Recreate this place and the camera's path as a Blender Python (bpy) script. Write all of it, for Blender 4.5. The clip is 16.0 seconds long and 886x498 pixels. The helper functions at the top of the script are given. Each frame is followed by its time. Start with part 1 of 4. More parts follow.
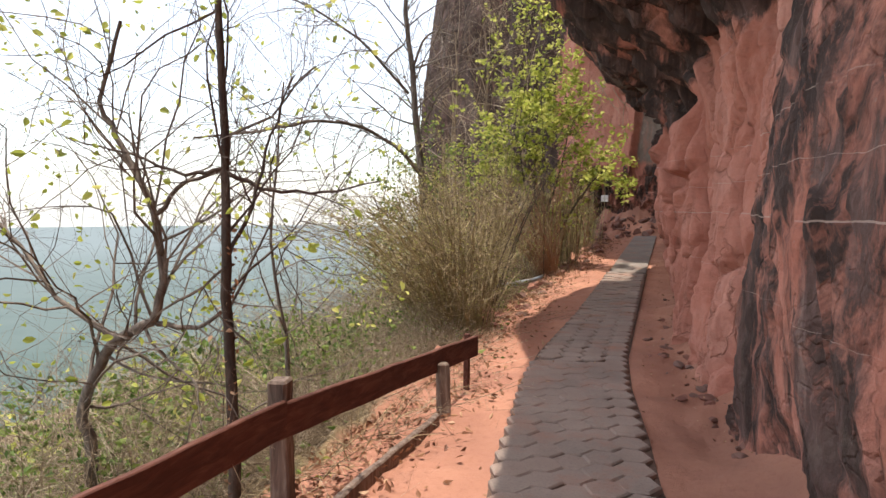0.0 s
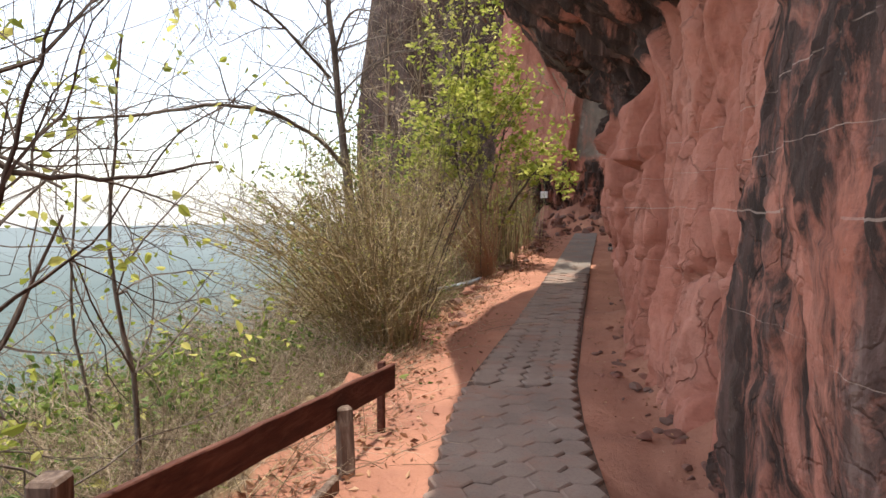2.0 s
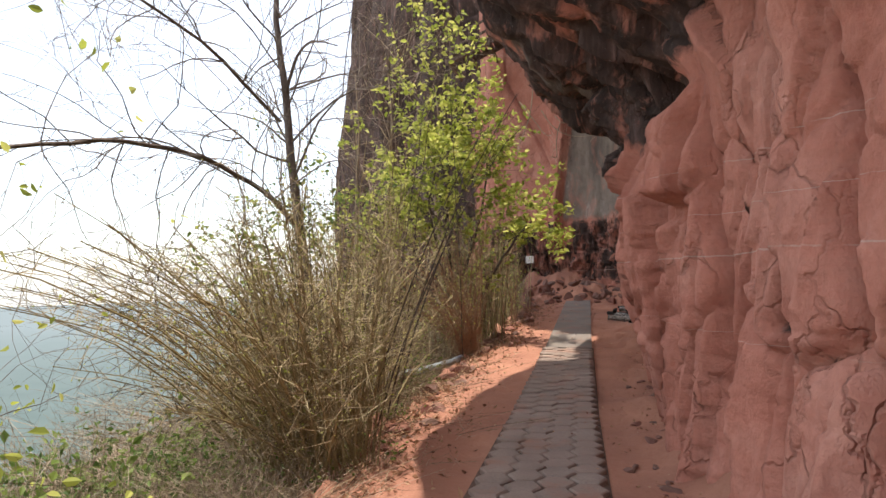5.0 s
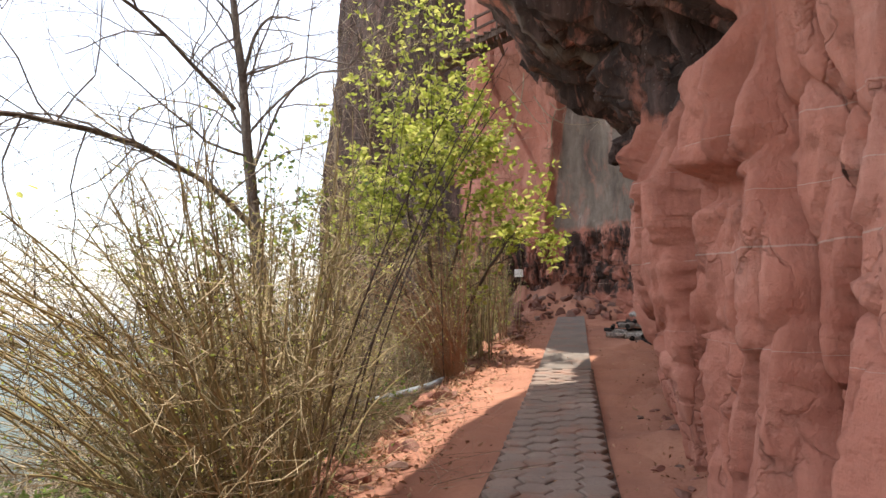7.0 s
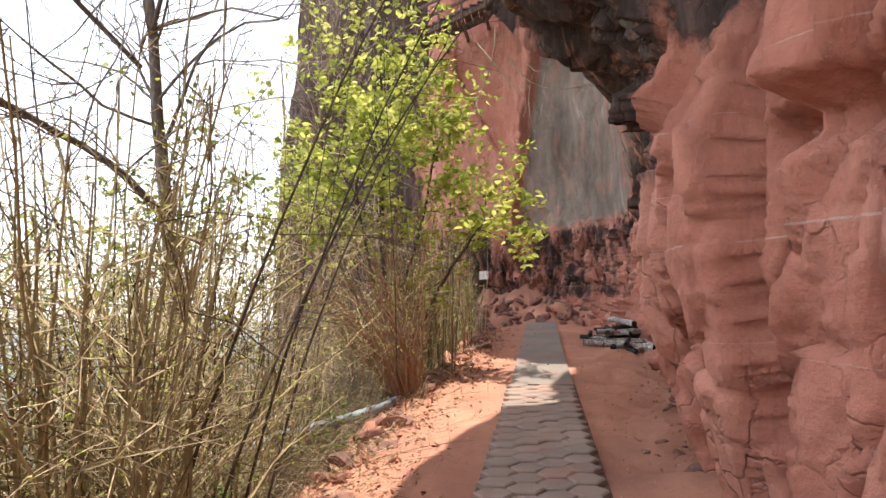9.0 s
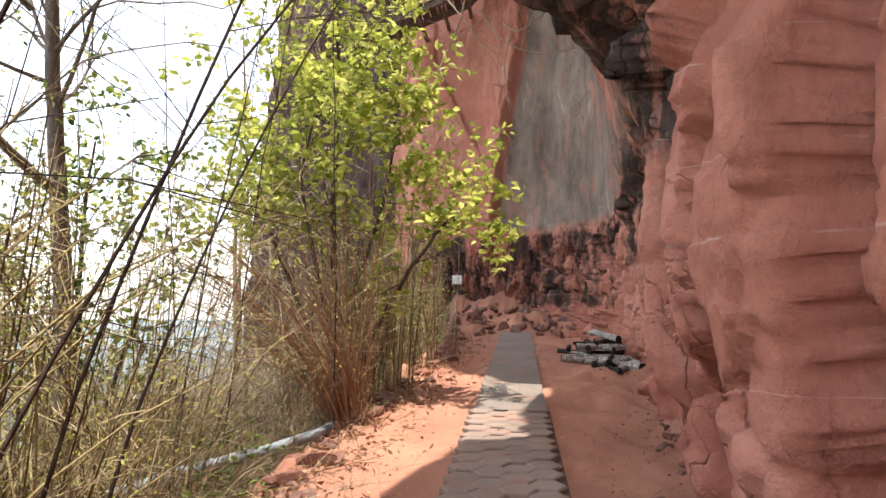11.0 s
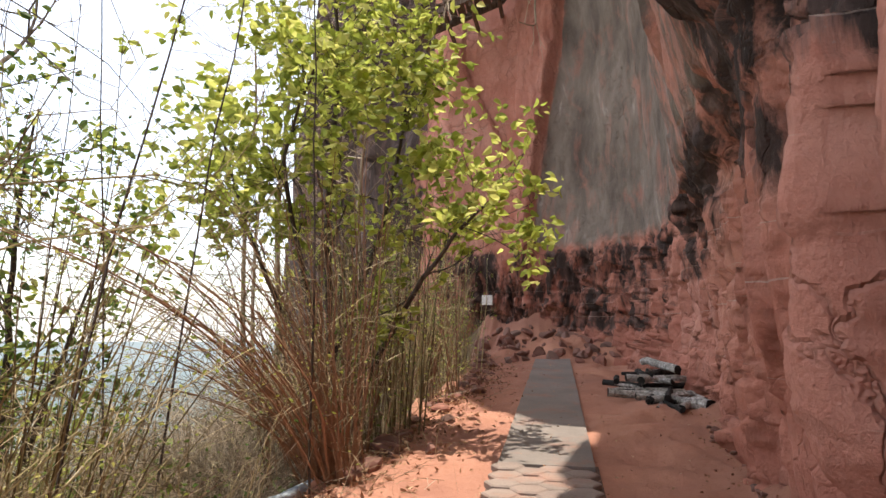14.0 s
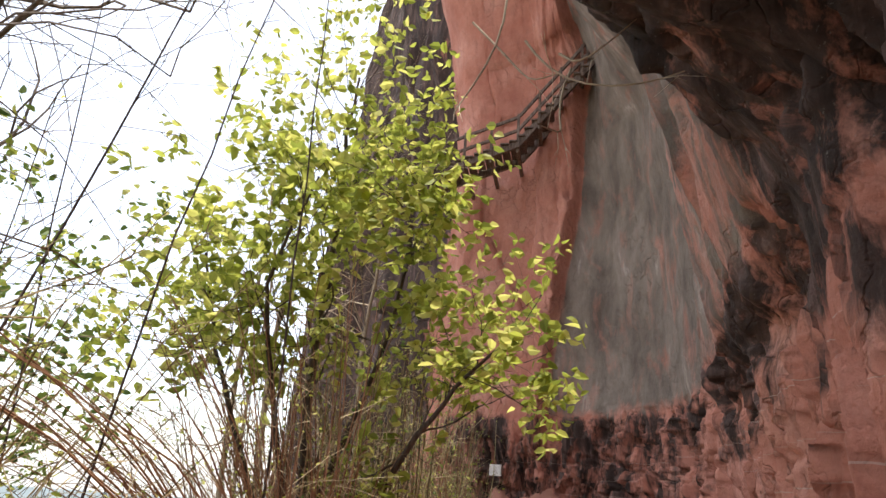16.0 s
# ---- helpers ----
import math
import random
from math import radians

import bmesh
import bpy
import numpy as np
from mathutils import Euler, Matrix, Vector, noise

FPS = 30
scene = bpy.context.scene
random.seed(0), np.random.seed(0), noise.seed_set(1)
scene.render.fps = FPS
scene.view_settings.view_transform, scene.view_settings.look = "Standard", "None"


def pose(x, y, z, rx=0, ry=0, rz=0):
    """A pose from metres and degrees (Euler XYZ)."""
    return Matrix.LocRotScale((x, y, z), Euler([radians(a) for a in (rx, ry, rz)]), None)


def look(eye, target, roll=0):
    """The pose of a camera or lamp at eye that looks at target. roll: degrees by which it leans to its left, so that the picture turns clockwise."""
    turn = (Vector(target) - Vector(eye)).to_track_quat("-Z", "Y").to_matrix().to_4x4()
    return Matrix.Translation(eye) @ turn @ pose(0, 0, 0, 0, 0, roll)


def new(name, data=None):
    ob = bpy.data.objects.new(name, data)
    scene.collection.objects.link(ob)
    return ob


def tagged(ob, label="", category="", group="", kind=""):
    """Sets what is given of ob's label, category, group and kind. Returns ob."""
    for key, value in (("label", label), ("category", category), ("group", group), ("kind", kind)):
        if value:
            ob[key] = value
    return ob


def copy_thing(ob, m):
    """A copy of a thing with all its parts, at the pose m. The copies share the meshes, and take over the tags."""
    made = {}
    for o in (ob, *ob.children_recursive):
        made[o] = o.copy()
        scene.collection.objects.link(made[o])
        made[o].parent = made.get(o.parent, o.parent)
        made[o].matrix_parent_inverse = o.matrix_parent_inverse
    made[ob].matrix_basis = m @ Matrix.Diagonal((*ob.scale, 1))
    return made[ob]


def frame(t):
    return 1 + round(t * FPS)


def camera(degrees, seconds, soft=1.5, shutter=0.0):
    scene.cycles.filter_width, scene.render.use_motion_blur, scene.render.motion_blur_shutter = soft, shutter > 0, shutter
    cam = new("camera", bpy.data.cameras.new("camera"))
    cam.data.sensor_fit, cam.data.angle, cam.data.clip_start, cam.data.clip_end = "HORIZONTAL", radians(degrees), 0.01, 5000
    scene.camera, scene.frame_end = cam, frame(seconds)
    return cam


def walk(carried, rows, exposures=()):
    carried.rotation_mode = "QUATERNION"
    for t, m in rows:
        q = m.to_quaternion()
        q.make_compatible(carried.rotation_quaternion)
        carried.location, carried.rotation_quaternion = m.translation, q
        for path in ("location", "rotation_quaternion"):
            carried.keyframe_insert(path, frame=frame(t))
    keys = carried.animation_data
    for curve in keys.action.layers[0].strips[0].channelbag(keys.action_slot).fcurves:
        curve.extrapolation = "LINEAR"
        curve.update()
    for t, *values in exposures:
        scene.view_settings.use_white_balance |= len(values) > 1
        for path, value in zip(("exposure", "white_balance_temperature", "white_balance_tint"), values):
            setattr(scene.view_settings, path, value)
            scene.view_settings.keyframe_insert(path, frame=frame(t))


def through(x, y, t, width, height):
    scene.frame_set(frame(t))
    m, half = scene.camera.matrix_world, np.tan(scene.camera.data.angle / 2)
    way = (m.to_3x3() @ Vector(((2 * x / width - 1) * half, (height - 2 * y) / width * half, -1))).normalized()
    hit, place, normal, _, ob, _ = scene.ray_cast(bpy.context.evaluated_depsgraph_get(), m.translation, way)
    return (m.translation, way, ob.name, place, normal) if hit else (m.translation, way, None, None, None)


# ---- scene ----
cam = camera(68.0, 16.0)
# exposure of the whole clip
EXPOSURE = 0.42
PATH = [
    (0, (0.514, 0.000, 1.548), (-0.742, 3.472, 1.313), 0.1),
    (0.5, (0.470, 0.181, 1.541), (-0.722, 3.678, 1.297), 0.0),
    (1, (0.451, 0.492, 1.547), (-0.688, 4.003, 1.299), 0.0),
    (1.5, (0.388, 0.781, 1.521), (-0.731, 4.299, 1.275), -0.0),
    (2, (0.348, 1.134, 1.532), (-0.590, 4.706, 1.284), -0.2),
    (2.5, (0.339, 1.391, 1.532), (-0.629, 4.956, 1.345), -0.0),
    (3, (0.248, 1.602, 1.510), (-0.733, 5.167, 1.365), -0.3),
    (3.5, (0.183, 1.931, 1.391), (-0.797, 5.496, 1.308), -0.6),
    (4, (0.089, 2.300, 1.389), (-0.888, 5.868, 1.419), -0.0),
    (4.5, (-0.013, 2.633, 1.391), (-0.879, 6.227, 1.502), -0.6),
    (4.7, (-0.022, 2.805, 1.406), (-0.871, 6.405, 1.537), -1.0),
    (6.8, (-0.150, 4.207, 1.313), (-0.927, 7.814, 1.558), -1.3),
    (7, (-0.196, 4.307, 1.308), (-0.955, 7.918, 1.560), -1.2),
    (7.5, (-0.226, 4.703, 1.276), (-0.947, 8.321, 1.560), -0.8),
    (8, (-0.324, 5.063, 1.258), (-1.030, 8.684, 1.539), -0.3),
    (8.5, (-0.389, 5.417, 1.267), (-0.971, 9.059, 1.548), -1.1),
    (9, (-0.413, 5.761, 1.260), (-0.964, 9.409, 1.539), -1.2),
    (9.5, (-0.464, 6.116, 1.240), (-0.956, 9.772, 1.528), -0.2),
    (9.7, (-0.474, 6.279, 1.260), (-0.853, 9.949, 1.537), -0.4),
    (11.8, (-0.287, 7.365, 1.282), (-0.773, 11.017, 1.613), 0.9),
    (12, (-0.294, 7.478, 1.275), (-0.781, 11.130, 1.613), 0.6),
    (12.5, (-0.307, 7.716, 1.288), (-0.792, 11.366, 1.650), -0.1),
    (13, (-0.307, 7.940, 1.276), (-0.875, 11.572, 1.704), 0.5),
    (13.5, (-0.353, 8.175, 1.269), (-1.003, 11.792, 1.696), 0.6),
    (14, (-0.363, 8.429, 1.262), (-1.006, 12.045, 1.693), 0.8),
    (14.5, (-0.359, 8.656, 1.275), (-1.103, 12.254, 1.715), 1.5),
    (15, (-0.381, 8.874, 1.308), (-1.123, 12.451, 1.896), 2.0),
    (15.5, (-0.385, 9.061, 1.293), (-1.108, 12.563, 2.244), 2.8),
    (16, (-0.418, 9.230, 1.278), (-1.143, 12.617, 2.579), 4.6),
]
walk(cam, [(t, look(eye, target, roll)) for t, eye, target, roll in PATH], [(0, EXPOSURE), (4.5, EXPOSURE), (7, EXPOSURE + 0.25), (9, EXPOSURE + 0.58), (12.3, EXPOSURE + 0.52), (13.2, EXPOSURE + 0.28), (16, EXPOSURE + 0.2)])


# ---------------------------------------------------------------- sky and sun
SUN_DIR = Vector((-0.015, -0.01, 1.0)).normalized()   # towards the sun, almost overhead
world = bpy.data.worlds.new("sky")
scene.world = world
world.use_nodes = True
wn = world.node_tree
wn.nodes.clear()
sky = wn.nodes.new("ShaderNodeTexSky")
sky.sky_type = "NISHITA"
sky.sun_disc = False
sky.sun_elevation = math.asin(SUN_DIR.z)
sky.sun_rotation = math.atan2(SUN_DIR.x, SUN_DIR.y)
sky.air_density = 1.0
sky.dust_density = 2.0
sky.ozone_density = 0.6
bg = wn.nodes.new("ShaderNodeBackground")
bg.inputs["Strength"].default_value = 0.15
wo = wn.nodes.new("ShaderNodeOutputWorld")
wn.links.new(sky.outputs[0], bg.inputs[0])
haze = wn.nodes.new("ShaderNodeBackground")       # white haze that fills the whole sky
haze.inputs["Color"].default_value = (1.0, 0.985, 0.96, 1)
haze.inputs["Strength"].default_value = 0.75
both = wn.nodes.new("ShaderNodeAddShader")
wn.links.new(bg.outputs[0], both.inputs[0])
wn.links.new(haze.outputs[0], both.inputs[1])
wn.links.new(both.outputs[0], wo.inputs[0])
sun_data = bpy.data.lights.new("sun", "SUN")
sun_data.energy = 4.8
sun_data.angle = radians(0.6)
sun_data.color = (1.0, 0.94, 0.84)
sun = new("sun", sun_data)
sun.matrix_world = look(SUN_DIR * 60, (0, 0, 0))


# ---------------------------------------------------------------- materials
class Mat:
    """A small wrapper that builds one node material."""

    def __init__(self, name, rough=0.9):
        self.m = bpy.data.materials.new(name)
        self.m.use_nodes = True
        self.t = self.m.node_tree
        self.b = self.t.nodes["Principled BSDF"]
        self.b.inputs["Roughness"].default_value = rough
        self.b.inputs["Specular IOR Level"].default_value = 0.25
        self.geo = self.t.nodes.new("ShaderNodeNewGeometry")

    def n(self, kind, **kw):
        node = self.t.nodes.new(kind)
        for k, v in kw.items():
            node.inputs[k].default_value = v
        return node

    def link(self, a, b):
        self.t.links.new(a, b)

    def pos(self, sx=1, sy=1, sz=1):
        mp = self.n("ShaderNodeMapping", Scale=(sx, sy, sz))
        self.link(self.geo.outputs["Position"], mp.inputs[0])
        return mp.outputs[0]

    def noise(self, scale, detail=4, rough=0.6, at=None, dist=0.0):
        n = self.n("ShaderNodeTexNoise", Scale=scale, Detail=detail, Roughness=rough, Distortion=dist)
        self.link(at or self.pos(), n.inputs["Vector"])
        return n.outputs["Fac"]

    def ramp(self, fac, stops):
        r = self.n("ShaderNodeValToRGB")
        e = r.color_ramp.elements
        while len(e) < len(stops):
            e.new(0.5)
        for k, (p, c) in zip(e, stops):
            k.position, k.color = p, (*c, 1) if len(c) == 3 else c
        self.link(fac, r.inputs[0])
        return r.outputs[0]

    def grey(self, fac, a, b):
        return self.ramp(fac, [(a, (0, 0, 0)), (b, (1, 1, 1))])

    def mix(self, fac, a, b, mode="MIX"):
        m = self.t.nodes.new("ShaderNodeMix")
        m.data_type, m.blend_type = "RGBA", mode
        for sock, v in ((m.inputs[0], fac), (m.inputs[6], a), (m.inputs[7], b)):
            if isinstance(v, (int, float)):
                sock.default_value = v
            elif isinstance(v, tuple):
                sock.default_value = (*v, 1)
            else:
                self.link(v, sock)
        return m.outputs[2]

    def math(self, op, a, b=0.0):
        m = self.t.nodes.new("ShaderNodeMath")
        m.operation = op
        for sock, v in ((m.inputs[0], a), (m.inputs[1], b)):
            if isinstance(v, (int, float)):
                sock.default_value = v
            else:
                self.link(v, sock)
        return m.outputs[0]

    def attr(self, name):
        a = self.t.nodes.new("ShaderNodeAttribute")
        a.attribute_name = name
        return a.outputs["Fac"]

    def colour(self, c):
        if isinstance(c, tuple):
            self.b.inputs["Base Color"].default_value = (*c, 1)
        else:
            self.link(c, self.b.inputs["Base Color"])
        return self

    def bump(self, h, dist=0.02, strength=0.6):
        b = self.n("ShaderNodeBump", Strength=strength, Distance=dist)
        self.link(h, b.inputs["Height"])
        self.link(b.outputs[0], self.b.inputs["Normal"])
        return self

    def random(self):
        return self.t.nodes.new("ShaderNodeObjectInfo").outputs["Random"]

    def island(self):
        return self.geo.outputs["Random Per Island"]


def sandstone():
    k = Mat("sandstone", 0.92)
    strata = k.noise(3.0, 5, 0.6, k.pos(0.35, 0.35, 7.0))
    big = k.noise(0.9, 5, 0.65)
    fine = k.noise(22, 6, 0.7)
    red = k.ramp(big, [(0.32, (0.40, 0.145, 0.098)), (0.5, (0.51, 0.21, 0.148)), (0.68, (0.60, 0.295, 0.22))])
    tall = k.noise(3.2, 5, 0.65, k.pos(1.6, 1.6, 0.35), 0.3)
    red = k.mix(k.math("MULTIPLY", k.grey(tall, 0.52, 0.7), 0.38), red, (0.21, 0.075, 0.055))
    red = k.mix(k.grey(strata, 0.35, 0.75), red, k.mix(0.2, red, (0.45, 0.24, 0.17)))
    red = k.mix(k.math("MULTIPLY", k.grey(fine, 0.45, 0.8), 0.22), red, (0.15, 0.055, 0.04))
    red = k.mix(k.math("MULTIPLY", k.attr("tone"), 0.35), red, k.mix(0.6, red, (0.20, 0.07, 0.05)))
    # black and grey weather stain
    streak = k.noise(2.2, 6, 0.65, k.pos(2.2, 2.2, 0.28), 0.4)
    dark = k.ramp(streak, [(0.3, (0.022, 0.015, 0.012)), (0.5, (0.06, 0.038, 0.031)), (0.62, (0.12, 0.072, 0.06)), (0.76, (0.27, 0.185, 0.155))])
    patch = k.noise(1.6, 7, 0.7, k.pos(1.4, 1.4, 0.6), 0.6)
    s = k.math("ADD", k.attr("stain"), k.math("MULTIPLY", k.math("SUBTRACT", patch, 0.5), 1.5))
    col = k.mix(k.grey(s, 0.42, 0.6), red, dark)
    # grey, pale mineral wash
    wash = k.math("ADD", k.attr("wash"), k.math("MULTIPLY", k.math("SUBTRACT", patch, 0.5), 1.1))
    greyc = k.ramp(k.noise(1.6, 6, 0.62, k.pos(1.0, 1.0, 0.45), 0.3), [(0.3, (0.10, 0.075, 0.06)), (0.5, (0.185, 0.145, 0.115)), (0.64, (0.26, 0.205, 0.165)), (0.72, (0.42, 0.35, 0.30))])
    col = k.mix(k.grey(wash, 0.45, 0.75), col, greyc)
    # thin pale quartz seams
    sep = k.t.nodes.new("ShaderNodeSeparateXYZ")
    k.link(k.geo.outputs["Position"], sep.inputs[0])
    wob = k.math("MULTIPLY", k.math("SUBTRACT", k.noise(1.6, 4, 0.6), 0.5), 0.09)
    zz = k.math("ADD", sep.outputs["Z"], wob)
    seam = None
    for h, w in ((1.5, 0.0045), (1.02, 0.0018), (1.77, 0.002), (2.08, 0.003)):
        line = k.math("LESS_THAN", k.math("ABSOLUTE", k.math("SUBTRACT", zz, h)), w)
        seam = line if seam is None else k.math("MAXIMUM", seam, line)
    seam = k.math("MULTIPLY", seam, k.grey(k.noise(1.7, 5, 0.65), 0.44, 0.54))
    col = k.mix(k.math("MULTIPLY", seam, 0.55), col, (0.52, 0.40, 0.33))
    # lichen specks on the stained stone
    spk = k.math("MULTIPLY", k.grey(k.noise(38, 3, 0.6), 0.66, 0.72), k.attr("stain"))
    col = k.mix(k.math("MULTIPLY", spk, 0.5), col, (0.30, 0.26, 0.23))
    vor = k.n("ShaderNodeTexVoronoi", Scale=2.6)
    vor.feature = "DISTANCE_TO_EDGE"
    bent = k.t.nodes.new("ShaderNodeVectorMath")
    bent.operation = "MULTIPLY_ADD"
    sway = k.n("ShaderNodeTexNoise", Scale=2.2, Detail=5.0)
    k.link(k.pos(), sway.inputs["Vector"])
    k.link(sway.outputs["Color"], bent.inputs[0])
    bent.inputs[1].default_value = (0.7, 0.7, 0.7)
    k.link(k.pos(1, 1, 0.42), bent.inputs[2])
    k.link(bent.outputs[0], vor.inputs["Vector"])
    fissure = k.math("MULTIPLY", k.ramp(vor.outputs["Distance"], [(0.0, (1, 1, 1)), (0.035, (0, 0, 0))]), k.grey(k.noise(0.9, 4, 0.6), 0.40, 0.62))
    col = k.mix(k.math("MULTIPLY", fissure, 0.22), col, (0.07, 0.03, 0.024))
    k.colour(col)
    h = k.math("ADD", k.math("MULTIPLY", k.noise(7, 8, 0.65, k.pos(1, 1, 0.7)), 1.0), k.math("MULTIPLY", strata, 0.12))
    h = k.math("SUBTRACT", h, k.math("MULTIPLY", fissure, 0.45))
    k.bump(h, 0.06, 0.8)
    return k.m


def earth():
    k = Mat("red_earth", 0.95)
    big = k.noise(0.8, 5, 0.6)
    fine = k.noise(30, 6, 0.75)
    c = k.ramp(big, [(0.3, (0.28, 0.13, 0.09)), (0.55, (0.39, 0.185, 0.122)), (0.75, (0.50, 0.255, 0.165))])
    c = k.mix(k.math("MULTIPLY", k.grey(fine, 0.5, 0.75), 0.4), c, (0.20, 0.07, 0.045))
    # the slope below the ledge is leaf mould and dry grass
    c2 = k.ramp(k.noise(3, 6, 0.7), [(0.3, (0.10, 0.07, 0.04)), (0.55, (0.20, 0.14, 0.08)), (0.75, (0.16, 0.17, 0.07))])
    c = k.mix(k.grey(k.math("ADD", k.attr("slope"), k.math("MULTIPLY", k.math("SUBTRACT", k.noise(4, 4), 0.5), 0.5)), 0.4, 0.6), c, c2)
    k.colour(c)
    k.bump(k.math("ADD", k.noise(9, 8, 0.7), k.math("MULTIPLY", fine, 0.4)), 0.035, 0.7)
    return k.m


def concrete(name, a, b, c):
    k = Mat(name, 0.9)
    col = k.ramp(k.noise(1.4, 6, 0.65), [(0.3, a), (0.55, b), (0.8, c)])
    col = k.mix(k.math("MULTIPLY", k.grey(k.noise(60, 4, 0.7), 0.5, 0.75), 0.4), col, (0.07, 0.05, 0.045))
    col = k.mix(k.math("MULTIPLY", k.random(), 0.28), col, (0.33, 0.22, 0.17))
    col = k.mix(k.math("MULTIPLY", k.grey(k.noise(2.2, 5, 0.7), 0.52, 0.72), 0.55), col, (0.33, 0.14, 0.085))
    k.colour(col)
    k.bump(k.noise(45, 6, 0.7), 0.008, 0.6)
    return k.m


def wood(name, a, b, c, scale=(2, 2, 2)):
    k = Mat(name, 0.75)
    g = k.noise(9, 7, 0.65, k.pos(*scale), 0.6)
    col = k.ramp(g, [(0.3, a), (0.52, b), (0.75, c)])
    col = k.mix(k.math("MULTIPLY", k.grey(k.noise(2.5, 4), 0.5, 0.7), 0.5), col, a)
    k.colour(col)
    k.bump(g, 0.012, 0.7)
    return k.m


def twig(name, a, b, c):
    k = Mat(name, 0.85)
    col = k.ramp(k.island(), [(0.1, a), (0.5, b), (0.9, c)])
    k.colour(k.mix(k.math("MULTIPLY", k.grey(k.noise(25, 3), 0.45, 0.7), 0.5), col, a))
    return k.m


def leaf(name, a, b, c, through=0.4):
    k = Mat(name, 0.55)
    col = k.ramp(k.island(), [(0.05, a), (0.5, b), (0.95, c)])
    k.colour(col)
    tr = k.t.nodes.new("ShaderNodeBsdfTranslucent")
    k.link(col, tr.inputs[0])
    mx = k.n("ShaderNodeMixShader", Fac=through)
    k.link(k.b.outputs[0], mx.inputs[1])
    k.link(tr.outputs[0], mx.inputs[2])
    k.link(mx.outputs[0], k.t.nodes["Material Output"].inputs[0])
    return k.m


def distance_glow():
    """Far plain and its haze, a plain glowing backdrop a long way off."""
    k = Mat("hazy_plain", 1.0)
    sep = k.t.nodes.new("ShaderNodeSeparateXYZ")
    k.link(k.geo.outputs["Position"], sep.inputs[0])
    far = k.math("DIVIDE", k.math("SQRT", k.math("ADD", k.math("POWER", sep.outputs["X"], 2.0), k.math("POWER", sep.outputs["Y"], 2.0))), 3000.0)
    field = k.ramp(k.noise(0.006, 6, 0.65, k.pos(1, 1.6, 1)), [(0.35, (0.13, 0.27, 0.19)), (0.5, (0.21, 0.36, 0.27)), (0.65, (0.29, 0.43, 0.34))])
    # haze is mixed into the glow, paler with distance
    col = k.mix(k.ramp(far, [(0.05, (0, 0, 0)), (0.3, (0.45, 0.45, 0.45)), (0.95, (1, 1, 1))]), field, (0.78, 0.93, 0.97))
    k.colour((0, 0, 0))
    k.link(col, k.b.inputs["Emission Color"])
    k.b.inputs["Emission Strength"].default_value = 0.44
    return k.m


M_ROCK = sandstone()
M_EARTH = earth()
M_PAVER = concrete("paver_concrete", (0.19, 0.145, 0.12), (0.265, 0.205, 0.17), (0.35, 0.275, 0.23))
M_SLAB = concrete("slab_concrete", (0.16, 0.135, 0.115), (0.215, 0.18, 0.155), (0.27, 0.23, 0.195))
M_RAIL = wood("painted_plank", (0.055, 0.020, 0.014), (0.10, 0.036, 0.024), (0.17, 0.075, 0.05), (3, 0.5, 3))
M_POST = wood("weathered_post", (0.07, 0.045, 0.035), (0.16, 0.11, 0.085), (0.34, 0.27, 0.22), (3, 3, 0.4))
M_BARK = wood("bark", (0.035, 0.024, 0.018), (0.075, 0.052, 0.04), (0.15, 0.11, 0.085), (3, 3, 1))
M_TWIG = twig("dry_twigs", (0.08, 0.055, 0.03), (0.27, 0.20, 0.105), (0.54, 0.43, 0.26))
M_SCRUB = twig("scrub_twigs", (0.12, 0.085, 0.055), (0.29, 0.215, 0.14), (0.54, 0.44, 0.32))
M_PALEBARK = wood("pale_bark", (0.07, 0.052, 0.042), (0.16, 0.125, 0.10), (0.30, 0.25, 0.21), (3, 3, 1))
M_STEM = twig("olive_stems", (0.085, 0.06, 0.027), (0.25, 0.19, 0.085), (0.44, 0.36, 0.18))
M_REDSTEM = twig("russet_stems", (0.12, 0.055, 0.03), (0.27, 0.13, 0.07), (0.42, 0.27, 0.16))
M_LEAF = leaf("spring_leaf", (0.22, 0.26, 0.045), (0.43, 0.47, 0.085), (0.66, 0.63, 0.19), 0.55)
M_LEAFD = leaf("dark_leaf", (0.07, 0.12, 0.025), (0.15, 0.22, 0.045), (0.26, 0.33, 0.08), 0.4)
M_LITTER = leaf("dead_leaf", (0.14, 0.055, 0.03), (0.30, 0.15, 0.08), (0.48, 0.30, 0.18), 0.15)
M_FAR = distance_glow()


# ---------------------------------------------------------------- mesh helpers
def mesh_ob(name, verts, faces, mat, parent=None, smooth=False, label=""):
    me = bpy.data.meshes.new(name)
    me.from_pydata([tuple(v) for v in verts], [], [tuple(f) for f in faces])
    if smooth:
        me.polygons.foreach_set("use_smooth", [True] * len(me.polygons))
    me.materials.append(mat)
    ob = new(name, me)
    if parent:
        ob.parent = parent
    if label:
        ob["label"] = label
    return ob


def part(name, bm, mat, parent, label=""):
    me = bpy.data.meshes.new(name)
    bm.to_mesh(me)
    bm.free()
    me.materials.append(mat)
    ob = new(name, me)
    ob.parent = parent
    if label:
        ob["label"] = label
    return ob


def thing(name, at, label, category, group="", kind=""):
    ob = new(name)
    ob.location = at
    ob.empty_display_size = 0.1
    return tagged(ob, label, category, group, kind)


